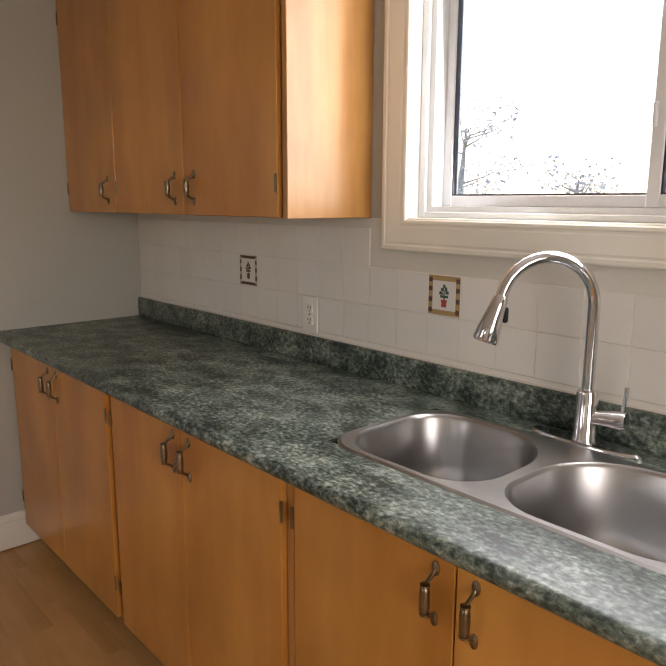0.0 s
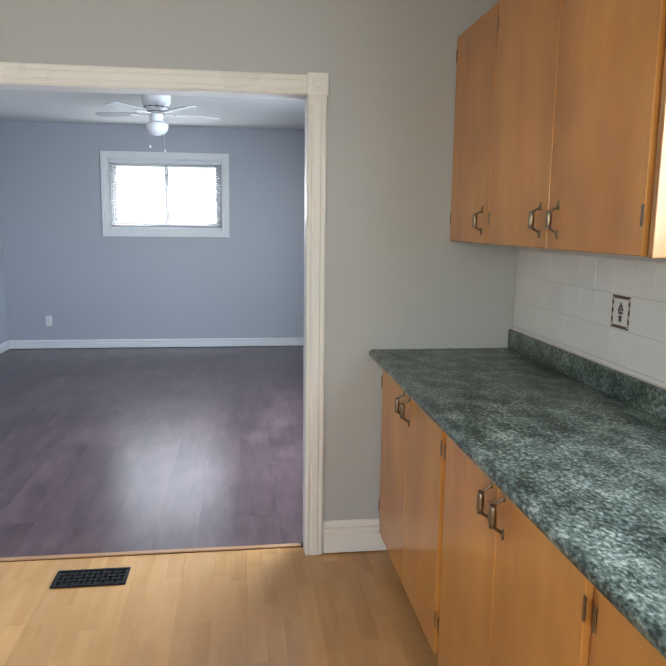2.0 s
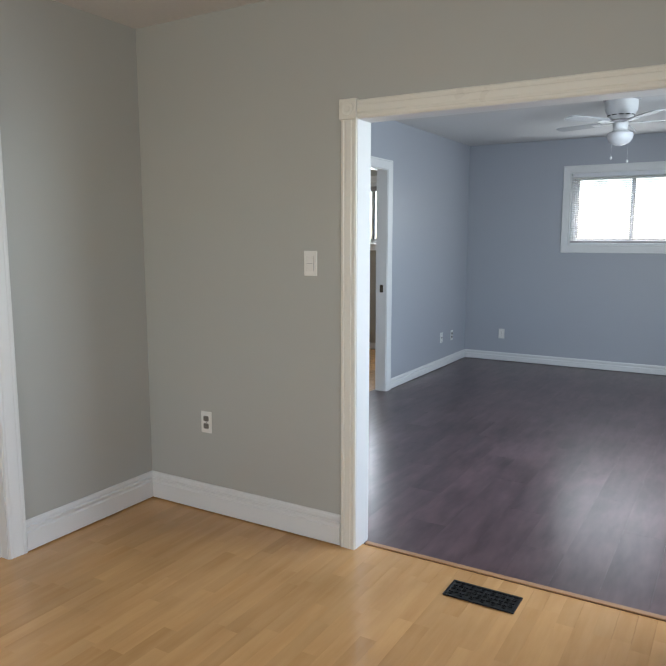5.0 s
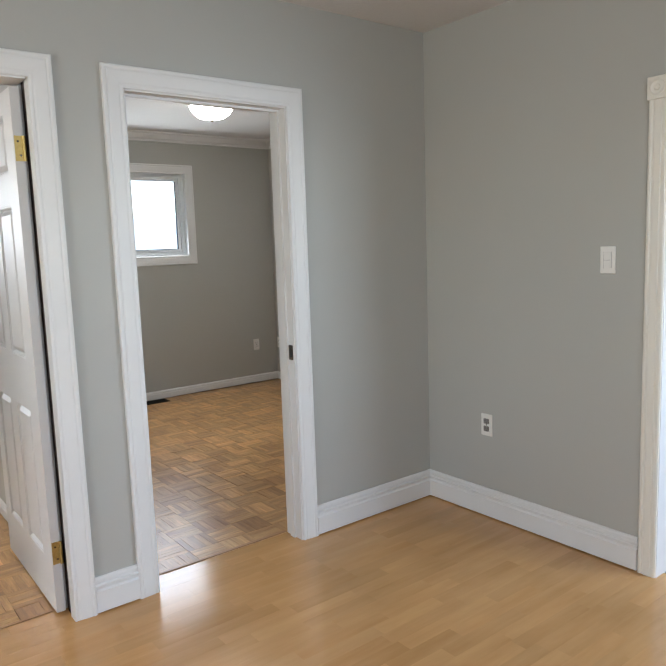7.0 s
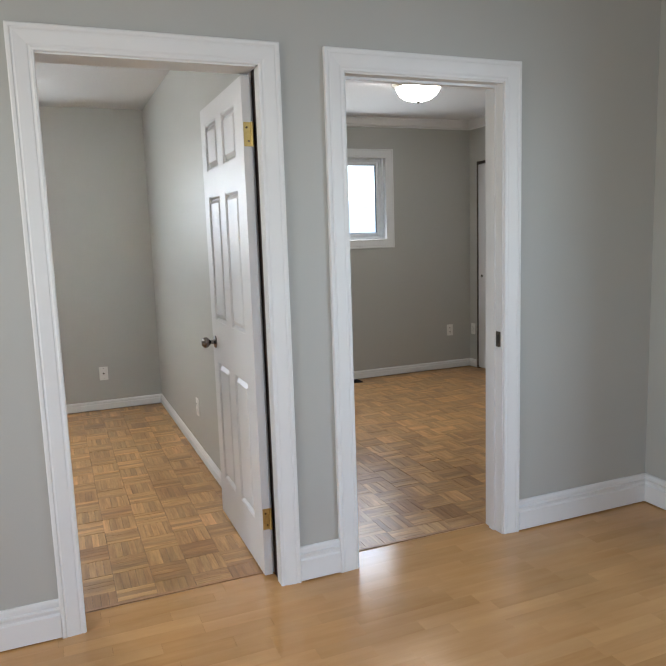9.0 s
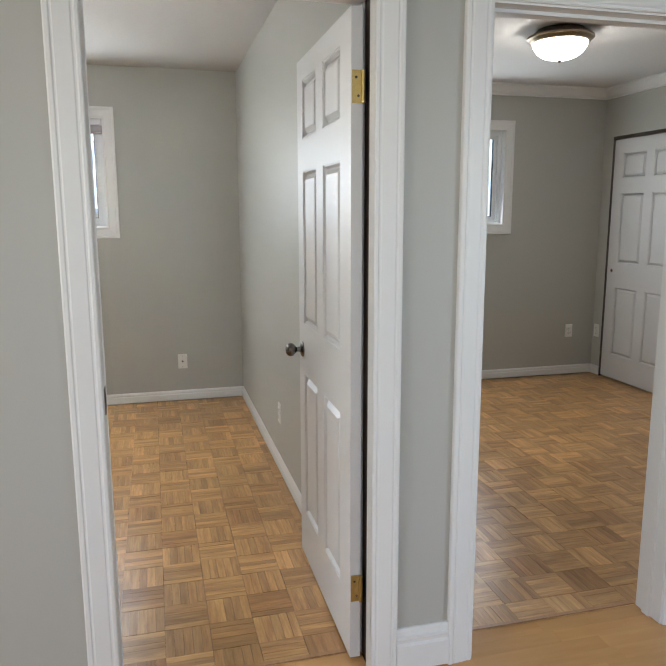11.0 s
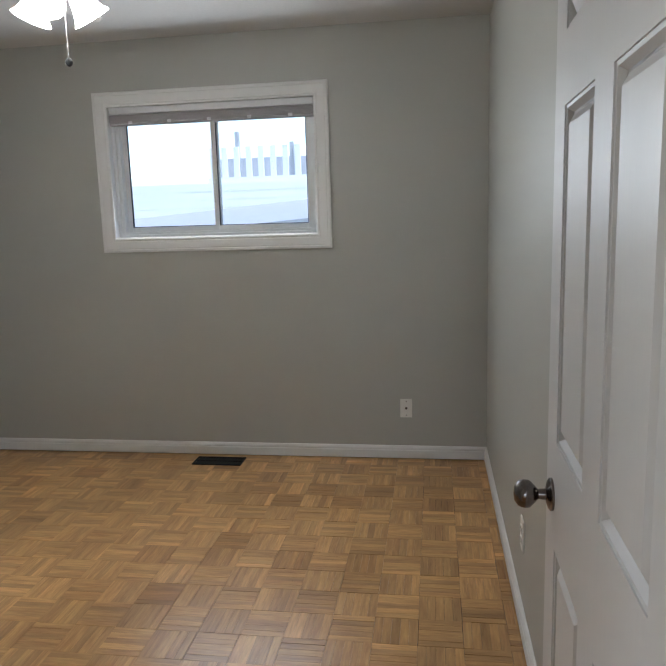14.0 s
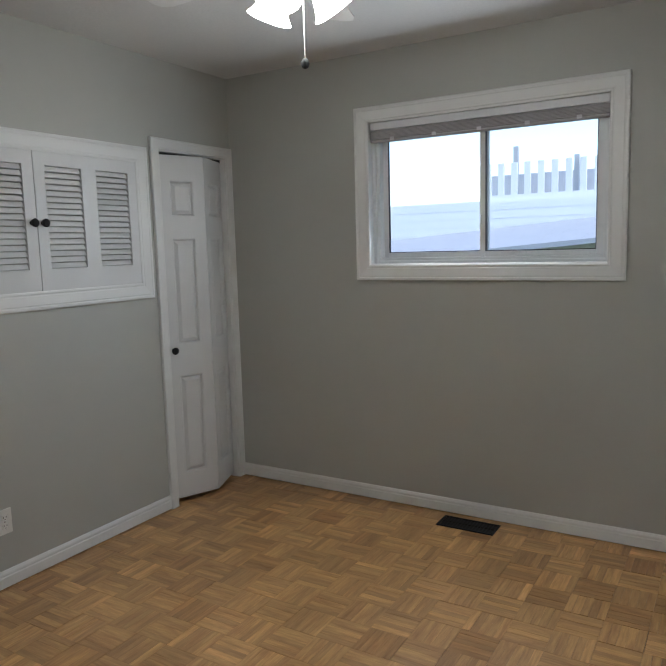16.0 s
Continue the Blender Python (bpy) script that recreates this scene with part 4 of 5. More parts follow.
def sink():
    t = thing("kitchen_sink", pose(0, 0, 0), "double-bowl brushed stainless steel sink set in the worktop", "sink")
    z = DECK + 0.004
    mid = 1.195
    bowls = [(SX0 + 0.017, SX1 - 0.020, mid + 0.012, SY1 - 0.019), (SX0 + 0.017, SX1 - 0.020, SY0 + 0.019, mid - 0.012)]
    # the corner next to the faucet is cut off more widely
    bend = [(0.115, 0.115, 0.105, 0.165), (0.165, 0.105, 0.115, 0.115)]
    n = 10
    bm = bmesh.new()
    # raised lip round the whole sink, then a deck that fills between lip and bowls
    rim_out = rounded(SX0, SX1, SY0, SY1, 0.088, n)
    rim_top = rounded(SX0 + 0.006, SX1 - 0.006, SY0 + 0.006, SY1 - 0.006, 0.085, n)
    lo = [bm.verts.new((x, y, DECK + 0.0005)) for x, y in rim_out]
    hi = [bm.verts.new((x, y, z)) for x, y in rim_top]
    m = len(lo)
    for i in range(m):
        bm.faces.new((lo[i], lo[(i + 1) % m], hi[(i + 1) % m], hi[i]))
    edges = [bm.edges.get((hi[i], hi[(i + 1) % m])) for i in range(m)]
    for b, radii in zip(bowls, bend):
        ring = [bm.verts.new((x, y, z)) for x, y in rounded(*b, radii, n)]
        edges += [bm.edges.new((ring[i], ring[(i + 1) % len(ring)])) for i in range(len(ring))]
    bmesh.ops.triangle_fill(bm, use_beauty=True, use_dissolve=False, edges=edges)
    part("rim", bm, STEEL, t)
    for b, radii in zip(bowls, bend):
        bm = bmesh.new()
        rings = []
        for off, dz, less in ((0.0, 0.0, 0.0), (0.003, -0.003, 0.002), (0.006, -0.010, 0.004), (0.016, -0.12, 0.008), (0.026, -0.155, 0.014), (0.046, -0.178, 0.026), (0.075, -0.187, 0.050), (0.12, -0.190, 0.090)):
            rings.append([bm.verts.new((x, y, z + dz)) for x, y in rounded(b[0] + off, b[1] - off, b[2] + off, b[3] - off, [q - less for q in radii], n)])
        for a, c in zip(rings, rings[1:]):
            for i in range(len(a)):
                j = (i + 1) % len(a)
                bm.faces.new((a[i], a[j], c[j], c[i]))
        bm.faces.new(rings[-1])
        bowl = part("bowl", bm, STEEL, t, "deep brushed steel bowl", smooth=True)
        cx, cy = (b[0] + b[1]) / 2, (b[2] + b[3]) / 2
        part("drain", lathe([(0.042, z - 0.189), (0.042, z - 0.186), (0.036, z - 0.186), (0.030, z - 0.1885), (0.004, z - 0.1885)], 20, "z", (cx, cy, 0)), CHROME, bowl, "chrome drain ring", smooth=True)
    return t


sink()


def faucet():
    fx, fy = 1.690, 1.202
    t = thing("kitchen_faucet", pose(fx, fy, DECK), "chrome gooseneck pull-down faucet behind the sink", "faucet")
    bm = bmesh.new()
    rings = []
    for s, h in ((1.0, 0.0), (1.0, 0.004), (0.94, 0.008)):
        rings.append([bm.verts.new((0.030 * s * math.cos(2 * math.pi * i / 32), 0.128 * s * math.sin(2 * math.pi * i / 32), h)) for i in range(32)])
    for a, b in zip(rings, rings[1:]):
        for i in range(32):
            bm.faces.new((a[i], a[(i + 1) % 32], b[(i + 1) % 32], b[i]))
    bm.faces.new(rings[-1])
    part("deck_plate", bm, CHROME, t, "oval chrome deck plate", smooth=True)
    part("base", lathe([(0.027, 0.008), (0.027, 0.013), (0.024, 0.018), (0.0225, 0.11), (0.021, 0.116), (0.016, 0.118)], 24), CHROME, t, smooth=True)
    way = Vector((-0.80, 0.60, 0))
    pts = [(0, 0, 0.11), (0, 0, 0.20), (0, 0, 0.295)]
    r = 0.098
    for i in range(1, 15):
        a = math.pi * i / 14 * 0.93
        c = r - r * math.cos(a)
        pts.append((way.x * c, way.y * c, 0.295 + r * math.sin(a)))
    end, prev = Vector(pts[-1]), Vector(pts[-2])
    d = (end - prev).normalized()
    part("spout", tube(pts, 0.0125, 16), CHROME, t, smooth=True)
    head = [end + d * s for s in (0.0, 0.006, 0.02, 0.06, 0.092, 0.098)]
    sp = part("spray_head", tube(head, [0.0125, 0.0155, 0.0165, 0.022, 0.0265, 0.024], 18), CHROME, t, "chrome pull-down spray head", smooth=True)
    part("spray_button", boxes((-0.006, 0.006, -0.005, 0.005, -0.016, 0.016), bevel=0.003), BLACK, sp, "black spray button").matrix_local = Matrix.Translation(end + d * 0.045 + Vector((0.016, -0.016, 0.004)))
    hb = part("handle_body", tube([(0, -0.015, 0.060), (0.006, -0.035, 0.062), (0.012, -0.072, 0.064), (0.013, -0.080, 0.0645)], [0.0155, 0.0165, 0.020, 0.018], 16), CHROME, t, smooth=True)
    part("lever", tube([(0.013, -0.070, 0.074), (0.014, -0.073, 0.105), (0.015, -0.075, 0.135)], [0.005, 0.004, 0.0045], 10), CHROME, hb, "slim upright chrome lever", smooth=True)
    return t


faucet()


# ---- switches, outlets, registers ----
def outlet(m, label, receptacle=True, toggle=False, dark=False):
    t = thing("light_switch" if toggle else "wall_outlet", m, label, "light switch" if toggle else "outlet")
    part("cover_plate", boxes((-0.035, 0.035, -0.006, 0, -0.057, 0.057), bevel=0.003, seg=2), PLASTIC, t)
    if toggle:
        part("rocker", boxes((-0.0165, 0.0165, -0.0095, -0.005, -0.033, 0.033), bevel=0.0015), PLASTIC, t)
        part("seam", boxes((-0.0135, 0.0135, -0.0102, -0.0094, -0.0010, 0.0010)), BLIND_GREY, t)
        part("seam", boxes((-0.0185, -0.0168, -0.0066, -0.0058, -0.034, 0.034), (0.0168, 0.0185, -0.0066, -0.0058, -0.034, 0.034)), BLIND_GREY, t)
    elif receptacle:
        for z in (0.0195, -0.0195):
            p = part("socket", boxes((-0.0165, 0.0165, -0.0085, -0.005, z - 0.014, z + 0.014), bevel=0.004), SOCKET if dark else PLASTIC, t)
            for x, h in ((-0.0065, 0.0045), (0.0065, 0.0038)):
                part("slot", boxes((x - 0.0014, x + 0.0014, -0.0090, -0.0084, z - h + 0.003, z + h + 0.003)), SLOT, p)
            part("earth_hole", lathe([(0.0026, -0.0090), (0.0026, -0.0084)], 8, "y", (0, 0, z - 0.0085)), SLOT, p)
        part("screw", lathe([(0.003, -0.0062), (0.003, -0.0072), (0.001, -0.0075)], 8, "y", (0, 0, 0)), NICKEL, t)
    else:
        part("jack", lathe([(0.0075, -0.006), (0.0075, -0.009), (0.004, -0.014), (0.001, -0.0145)], 12, "y", (0, 0, 0)), NICKEL, t, "metal cable jack")
        for z in (0.042, -0.042):
            part("screw", lathe([(0.003, -0.0062), (0.003, -0.0072), (0.001, -0.0075)], 8, "y", (0, 0, z)), NICKEL, t)
    return t


outlet(pose(-0.902, KY1, 1.315), "white rocker light switch on the grey wall", toggle=True)
outlet(pose(-1.547, KY1, 0.482), "white outlet plate with grey sockets low on the wall", dark=True)
outlet(pose(KX1 - 0.007, 2.175, 1.058, 0, 0, -90), "white outlet on the tiled backsplash above the worktop")
outlet(pose(BX0, 0.963, 0.313, 0, 0, 90), "white cable jack plate on the bedroom wall", receptacle=False)
outlet(pose(-3.775, B1Y1, 0.335), "white outlet low on the bedroom side wall")
outlet(pose(-3.757, B1Y0, 0.300, 0, 0, 180), "white outlet below the louvred cupboard")
outlet(pose(BX0, 4.37, 0.400, 0, 0, 90), "white outlet in the second bedroom")
outlet(pose(-5.37, B2Y1, 0.400), "white outlet beside the closet")
outlet(pose(-1.563, LY1, 0.320), "white outlet on the blue-grey wall")
outlet(pose(LX0, 7.775, 0.335, 0, 0, 90), "white cable jack plate low on the wall", receptacle=False)
outlet(pose(LX0, 8.09, 0.325, 0, 0, 90), "white outlet with dark sockets near the corner", dark=True)


def register(m, w, d, label, ornate):
    t = thing("floor_register", m, label, "vent")
    f = 0.014
    part("rim", boxes((-w / 2, w / 2, -d / 2, -d / 2 + f, 0, 0.006), (-w / 2, w / 2, d / 2 - f, d / 2, 0, 0.006), (-w / 2, -w / 2 + f, -d / 2 + f, d / 2 - f, 0, 0.006), (w / 2 - f, w / 2, -d / 2 + f, d / 2 - f, 0, 0.006), bevel=0.002), BLACK, t)
    # thin near-black sheet stands in for the dark depth below the slats
    part("duct", boxes((-w / 2 + f, w / 2 - f, -d / 2 + f, d / 2 - f, 0.0003, 0.0012)), VOID, t)
    nx = 12 if ornate else 16
    for i in range(1, nx):
        x = -w / 2 + f + i * (w - 2 * f) / nx
        part("slat", boxes((x - 0.0022, x + 0.0022, -d / 2 + f, d / 2 - f, 0.0014, 0.0050)), BLACK, t)
    for k in range(1, 4 if ornate else 2):
        y = -d / 2 + f + k * (d - 2 * f) / (4 if ornate else 2)
        part("cross_bar", boxes((-w / 2 + f, w / 2 - f, y - 0.002, y + 0.002, 0.0016, 0.0054)), BLACK, t)
    if ornate:
        for i in range(nx):
            for k in range(4):
                if (i + k) % 2 == 0:
                    x = -w / 2 + f + (i + 0.5) * (w - 2 * f) / nx
                    y = -d / 2 + f + (k + 0.5) * (d - 2 * f) / 4
                    part("scroll", lathe([(0.0075, 0.0016), (0.0075, 0.0048), (0.0045, 0.0052), (0.0045, 0.0016)], 10, "z", (x, y, 0)), BLACK, t)
    return t


register(pose(-0.018, 3.243, 0.001), 0.290, 0.135, "black cast scrollwork floor register by the opening", True)
register(pose(-5.303, -0.166, 0.001, 0, 0, 90), 0.305, 0.135, "black metal floor register under the window", False)
register(pose(-5.335, 3.15, 0.001, 0, 0, 90), 0.305, 0.135, "black metal floor register in the second bedroom", False)


# ---- ceiling fans and lamps ----
def blade(t, ang, z, r0, r1, w, pitch, finish_mat):
    bm = bmesh.new()
    outline = [(r0, -w * 0.36), (r0 + 0.04, -w * 0.45), (r1 - 0.05, -w * 0.5), (r1 - 0.012, -w * 0.40), (r1, -w * 0.20), (r1, w * 0.20), (r1 - 0.012, w * 0.40), (r1 - 0.05, w * 0.5), (r0 + 0.04, w * 0.45), (r0, w * 0.36)]
    lo = [bm.verts.new((x, y, -0.003)) for x, y in outline]
    hi = [bm.verts.new((x, y, 0.003)) for x, y in outline]
    bm.faces.new(lo)
    bm.faces.new(hi)
    for i in range(len(lo)):
        j = (i + 1) % len(lo)
        bm.faces.new((lo[i], lo[j], hi[j], hi[i]))
    b = part("blade", bm, finish_mat, t)
    b.matrix_local = pose(0, 0, z, 0, 0, ang) @ pose(0, 0, 0, pitch, 0, 0)
    part("blade_iron", boxes((0.07, r0 + 0.07, -0.012, 0.012, -0.008, -0.003), (r0, r0 + 0.07, -0.028, 0.028, -0.008, -0.003), bevel=0.002), FANW, b)


def living_fan():
    t = thing("ceiling_fan", pose(-0.088, 6.54, CZ), "white hugger ceiling fan with shade-grey blades and unlit globe", "ceiling fan")
    # the blind's grey on the canopy rim stands in for shade there
    part("canopy", lathe([(0.135, 0.0), (0.135, -0.006), (0.118, -0.012)], 32), BLIND_GREY, t, "canopy rim greyed for shade")
    part("motor_housing", lathe([(0.118, -0.010), (0.120, -0.022), (0.119, -0.080), (0.110, -0.098), (0.098, -0.122), (0.082, -0.138), (0.074, -0.150), (0.050, -0.156)], 32), FANW, t, smooth=True)
    for k in range(12):
        slot = part("vent_slot", boxes((0.094, 0.100, -0.018, 0.018, -0.126, -0.119), bevel=0.001), SLOT, t)
        slot.matrix_local = pose(0, 0, 0, 0, 0, 30 * k + 8)
    part("fly_wheel", lathe([(0.060, -0.155), (0.078, -0.160), (0.078, -0.172), (0.052, -0.176)], 24), BLIND_GREY, t, smooth=True)
    part("switch_housing", lathe([(0.052, -0.174), (0.056, -0.180), (0.056, -0.214), (0.048, -0.226), (0.058, -0.232), (0.060, -0.240)], 24), FANW, t, smooth=True)
    part("globe", lathe([(0.058, -0.238), (0.080, -0.246), (0.094, -0.256), (0.097, -0.272), (0.090, -0.300), (0.074, -0.322), (0.045, -0.338), (0.018, -0.346), (0.002, -0.348)], 28), OPAL, t, "white schoolhouse glass globe", smooth=True)
    for k in range(5):
        blade(t, 19 + 72 * k, -0.172, 0.15, 0.53, 0.115, 6, BLADE_SHADE)
    for x, y, ln in ((-0.055, -0.02, 0.21), (0.062, -0.01, 0.24)):
        c = part("pull_chain", tube([(x, y, -0.215), (x, y, -0.215 - ln)], 0.0008, 5), FANW, t, "thin pull chain")
        part("chain_knob", lathe([(0.002, -0.215 - ln), (0.008, -0.222 - ln), (0.009, -0.232 - ln), (0.004, -0.240 - ln), (0.001, -0.241 - ln)], 10, "z", (x, y, 0)), FANW, c, smooth=True)
    return t


living_fan()


def bedroom_fan():
    t = thing("ceiling_fan", pose(-3.700, -0.085, CZ), "white ceiling fan with lit frosted tulip shades", "ceiling fan")
    part("canopy", lathe([(0.075, 0.0), (0.075, -0.020), (0.055, -0.045), (0.020, -0.055), (0.018, -0.075)], 28), FANW, t, smooth=True)
    part("motor_housing", lathe([(0.018, -0.072), (0.018, -0.100), (0.050, -0.104), (0.105, -0.122), (0.120, -0.146), (0.118, -0.212), (0.095, -0.236), (0.060, -0.246)], 32), FANW, t, smooth=True)
    part("light_fitter", lathe([(0.056, -0.244), (0.056, -0.252), (0.052, -0.275), (0.030, -0.292), (0.012, -0.302), (0.002, -0.305)], 24), FANW, t, smooth=True)
    for k in range(5):
        blade(t, 53 + 72 * k, -0.232, 0.15, 0.56, 0.13, 10, FANW)
    for ang in (132, 252, 12):
        arm = part("lamp_arm", tube([(0.030, 0, -0.262), (0.048, 0, -0.268), (0.060, 0, -0.285)], 0.011, 10), FANW, t, smooth=True)
        arm.matrix_local = pose(0, 0, 0, 0, 0, ang)
        bm = lathe([(0.018, 0.0), (0.026, -0.010), (0.034, -0.035), (0.043, -0.065), (0.054, -0.090), (0.066, -0.106), (0.062, -0.106), (0.050, -0.088), (0.030, -0.040), (0.012, -0.012)], 22)
        s = part("shade", bm, SHADE_ON, arm, "lit frosted glass tulip shade", smooth=True)
        s.matrix_local = pose(0.058, 0, -0.278, 0, -33, 0)
        bulb = part("bulb", lathe([(0.010, -0.02), (0.020, -0.045), (0.024, -0.062), (0.018, -0.080), (0.002, -0.088)], 14), SHADE_ON, arm, "glowing bulb", smooth=True)
        bulb.matrix_local = s.matrix_local
    c = part("pull_chain", tube([(0.005, 0.034, -0.29), (0.005, 0.034, -0.508)], 0.0009, 5), FANW, t, "thin pull chain")
    part("chain_knob", lathe([(0.002, -0.506), (0.009, -0.511), (0.0125, -0.521), (0.009, -0.531), (0.002, -0.535)], 14, "z", (0.005, 0.034, 0)), BLACK, c, "dark round chain knob", smooth=True)
    return t


bedroom_fan()


def dome_light():
    t = thing("ceiling_light", pose(-3.80, 3.11, CZ), "lit alabaster dome ceiling light with a bronze rim", "ceiling light")
    part("rim", lathe([(0.130, 0.0), (0.145, -0.016), (0.168, -0.030), (0.188, -0.042), (0.188, -0.052), (0.176, -0.058), (0.172, -0.066), (0.162, -0.074), (0.146, -0.076)], 36), BRONZE, t, "ornate dark bronze rim", smooth=True)
    part("dome", lathe([(0.154, -0.070), (0.149, -0.094), (0.128, -0.125), (0.092, -0.150), (0.046, -0.163), (0.002, -0.166)], 36), DOME_ON, t, "lit white alabaster dome", smooth=True)
    part("finial", lathe([(0.010, -0.163), (0.012, -0.169), (0.007, -0.177), (0.002, -0.183)], 12), BRONZE, t, smooth=True)
    return t


dome_light()


# ---- outdoors ----
bm = bmesh.new()
bmesh.ops.create_grid(bm, x_segments=24, y_segments=24, size=400)
for v in bm.verts:
    v.co.z = -0.55
tagged(part("ground", bm, GRASS), "patchy lawn round the house", "lawn", kind="structure")


def deck_house():
    t = thing("neighbour_house", pose(-14.5, 1.0, -0.55), "white-sided house with a grey shingle lean-to roof", "house", kind="structure")
    part("wall", boxes((-6, 0, -9, 9, 0, 2.75)), SIDING, t)
    for i in range(17):
        part("siding_board", boxes((0, 0.012, -9, 9, 0.1 + i * 0.155, 0.245 + i * 0.155)), SIDING, t)
    bm = bmesh.new()
    vs = [bm.verts.new(p) for p in ((0.02, -9, 1.84), (1.7, -9, 1.46), (1.7, 2, 2.33), (0.02, 2, 2.71), (0.02, -9, 1.76), (1.7, -9, 1.38), (1.7, 2, 2.25), (0.02, 2, 2.63))]
    for f in ((0, 1, 2, 3), (4, 5, 6, 7), (0, 1, 5, 4), (1, 2, 6, 5), (2, 3, 7, 6), (3, 0, 4, 7)):
        bm.faces.new([vs[i] for i in f])
    part("roof", bm, SHINGLE, t, "grey shingle lean-to roof")
    return t


deck_house()


def deck_rail():
    t = thing("deck_railing", pose(-14.6, 0, 2.2), "white picket deck railing before dark boards", "railing", kind="structure")
    part("backing", boxes((-0.9, -0.8, -3.3, 0.9, 0.0, 0.52)), HAZED_DARKW, t, "dark timber screen")
    part("bottom_rail", boxes((-0.04, 0.04, -3.2, 0.9, 0.0, 0.09)), SIDING, t)
    bm = boxes((-0.03, 0.03, -0.055, 0.055, 0.06, 0.66), bevel=0.004)
    me = finish(bm, "picket", SIDING)
    for i in range(17):
        o = new("picket", me)
        o.parent = t
        o.location = (0, -3.1 + i * 0.24, 0)
    for y, h in ((-2.62, 0.95), (-1.55, 0.72), (0.95, 1.2)):
        part("post", boxes((-0.16, -0.06, y - 0.04, y + 0.04, 0, h)), HAZED_DARKW, t, "dark timber post")
    return t


deck_rail()


def tree(m, h, label, seed):
    rng = random.Random(seed)
    t = thing("tree", m, label, "tree", kind="structure")
    part("trunk", tube([(0, 0, 0), (0.05, 0.02, h * 0.25), (-0.04, 0.05, h * 0.55), (0.02, -0.03, h * 0.9)], [0.16, 0.13, 0.09, 0.03], 10), HAZED_TRUNK, t, smooth=True)
    ends = []
    for i in range(16):
        a, z = rng.uniform(0, 6.28), rng.uniform(0.3, 0.85) * h
        ln = rng.uniform(0.18, 0.36) * h
        e = Vector((math.cos(a) * ln, math.sin(a) * ln, z + rng.uniform(0.1, 0.25) * h))
        mid = Vector((math.cos(a) * ln * 0.5, math.sin(a) * ln * 0.5, z + 0.05 * h))
        part("limb", tube([(0, 0, z), mid, e], [0.03, 0.016, 0.005], 6), HAZED_TRUNK, t)
        ends += [mid, e, (mid + e) / 2]
    bm = bmesh.new()
    for e in ends:
        for k in range(34):
            c = e + Vector((rng.gauss(0, 0.28), rng.gauss(0, 0.28), rng.gauss(0, 0.22)))
            d = Vector((rng.uniform(-1, 1), rng.uniform(-1, 1), rng.uniform(-1, 1))).normalized()
            s = d.orthogonal().normalized()
            q = rng.uniform(0.04, 0.09)
            vs = [bm.verts.new(c + v) for v in (d * q, s * q * 0.5, -d * q, -s * q * 0.5)]
            bm.faces.new(vs)
    crown = part("crown", bm, HAZED_LEAF, t, "thin crown of small leaves, paled for haze")
    return t


tree(pose(16.0, 12.6, -0.55), 4.4, "thin leafy tree beyond the kitchen window", 3)
tree(pose(16.0, 9.2, -0.55), 2.7, "low leafy shrub-like tree in the yard", 5)


# ---- backsplash tiles ----
TP = 0.1095
back = thing("tiled_backsplash", pose(KX1, 0, 0), "white glazed square tiles with pale grout lines", "tiling", kind="structure")
part("grout_bed", boxes((-0.0035, -0.0005, -0.18, 1.085, 0.985, 1.272), (-0.0035, -0.0005, 1.085, KY1 - 0.001, 0.985, 1.364)), GROUT, back)
half = TP / 2 - 0.0007
tile_mesh = finish(boxes((-0.0065, -0.0030, -half - 0.0004, half + 0.0004, -half, half), bevel=0.0007), "tile", TILE)
decor = []
for k in range(4):
    z = 1.0075 + TP * (k + 0.5) - 0.0005
    for i in range(-15, 17):
        y = 1.588 + TP * (i + 0.5)
        if z + half > 1.272 and y - half < 1.945:
            if z + half > 1.365 or y - half < 1.87:
                continue
        if z + half > 1.366:
            continue
        if y + half > KY1 - 0.002:
            continue
        o = new("tile", tile_mesh)
        o.parent = back
        o.location = (0, y, z)
        if k == 1 and i in (0, 8):
            o.name = "decor_tile"
            decor.append((o, i))
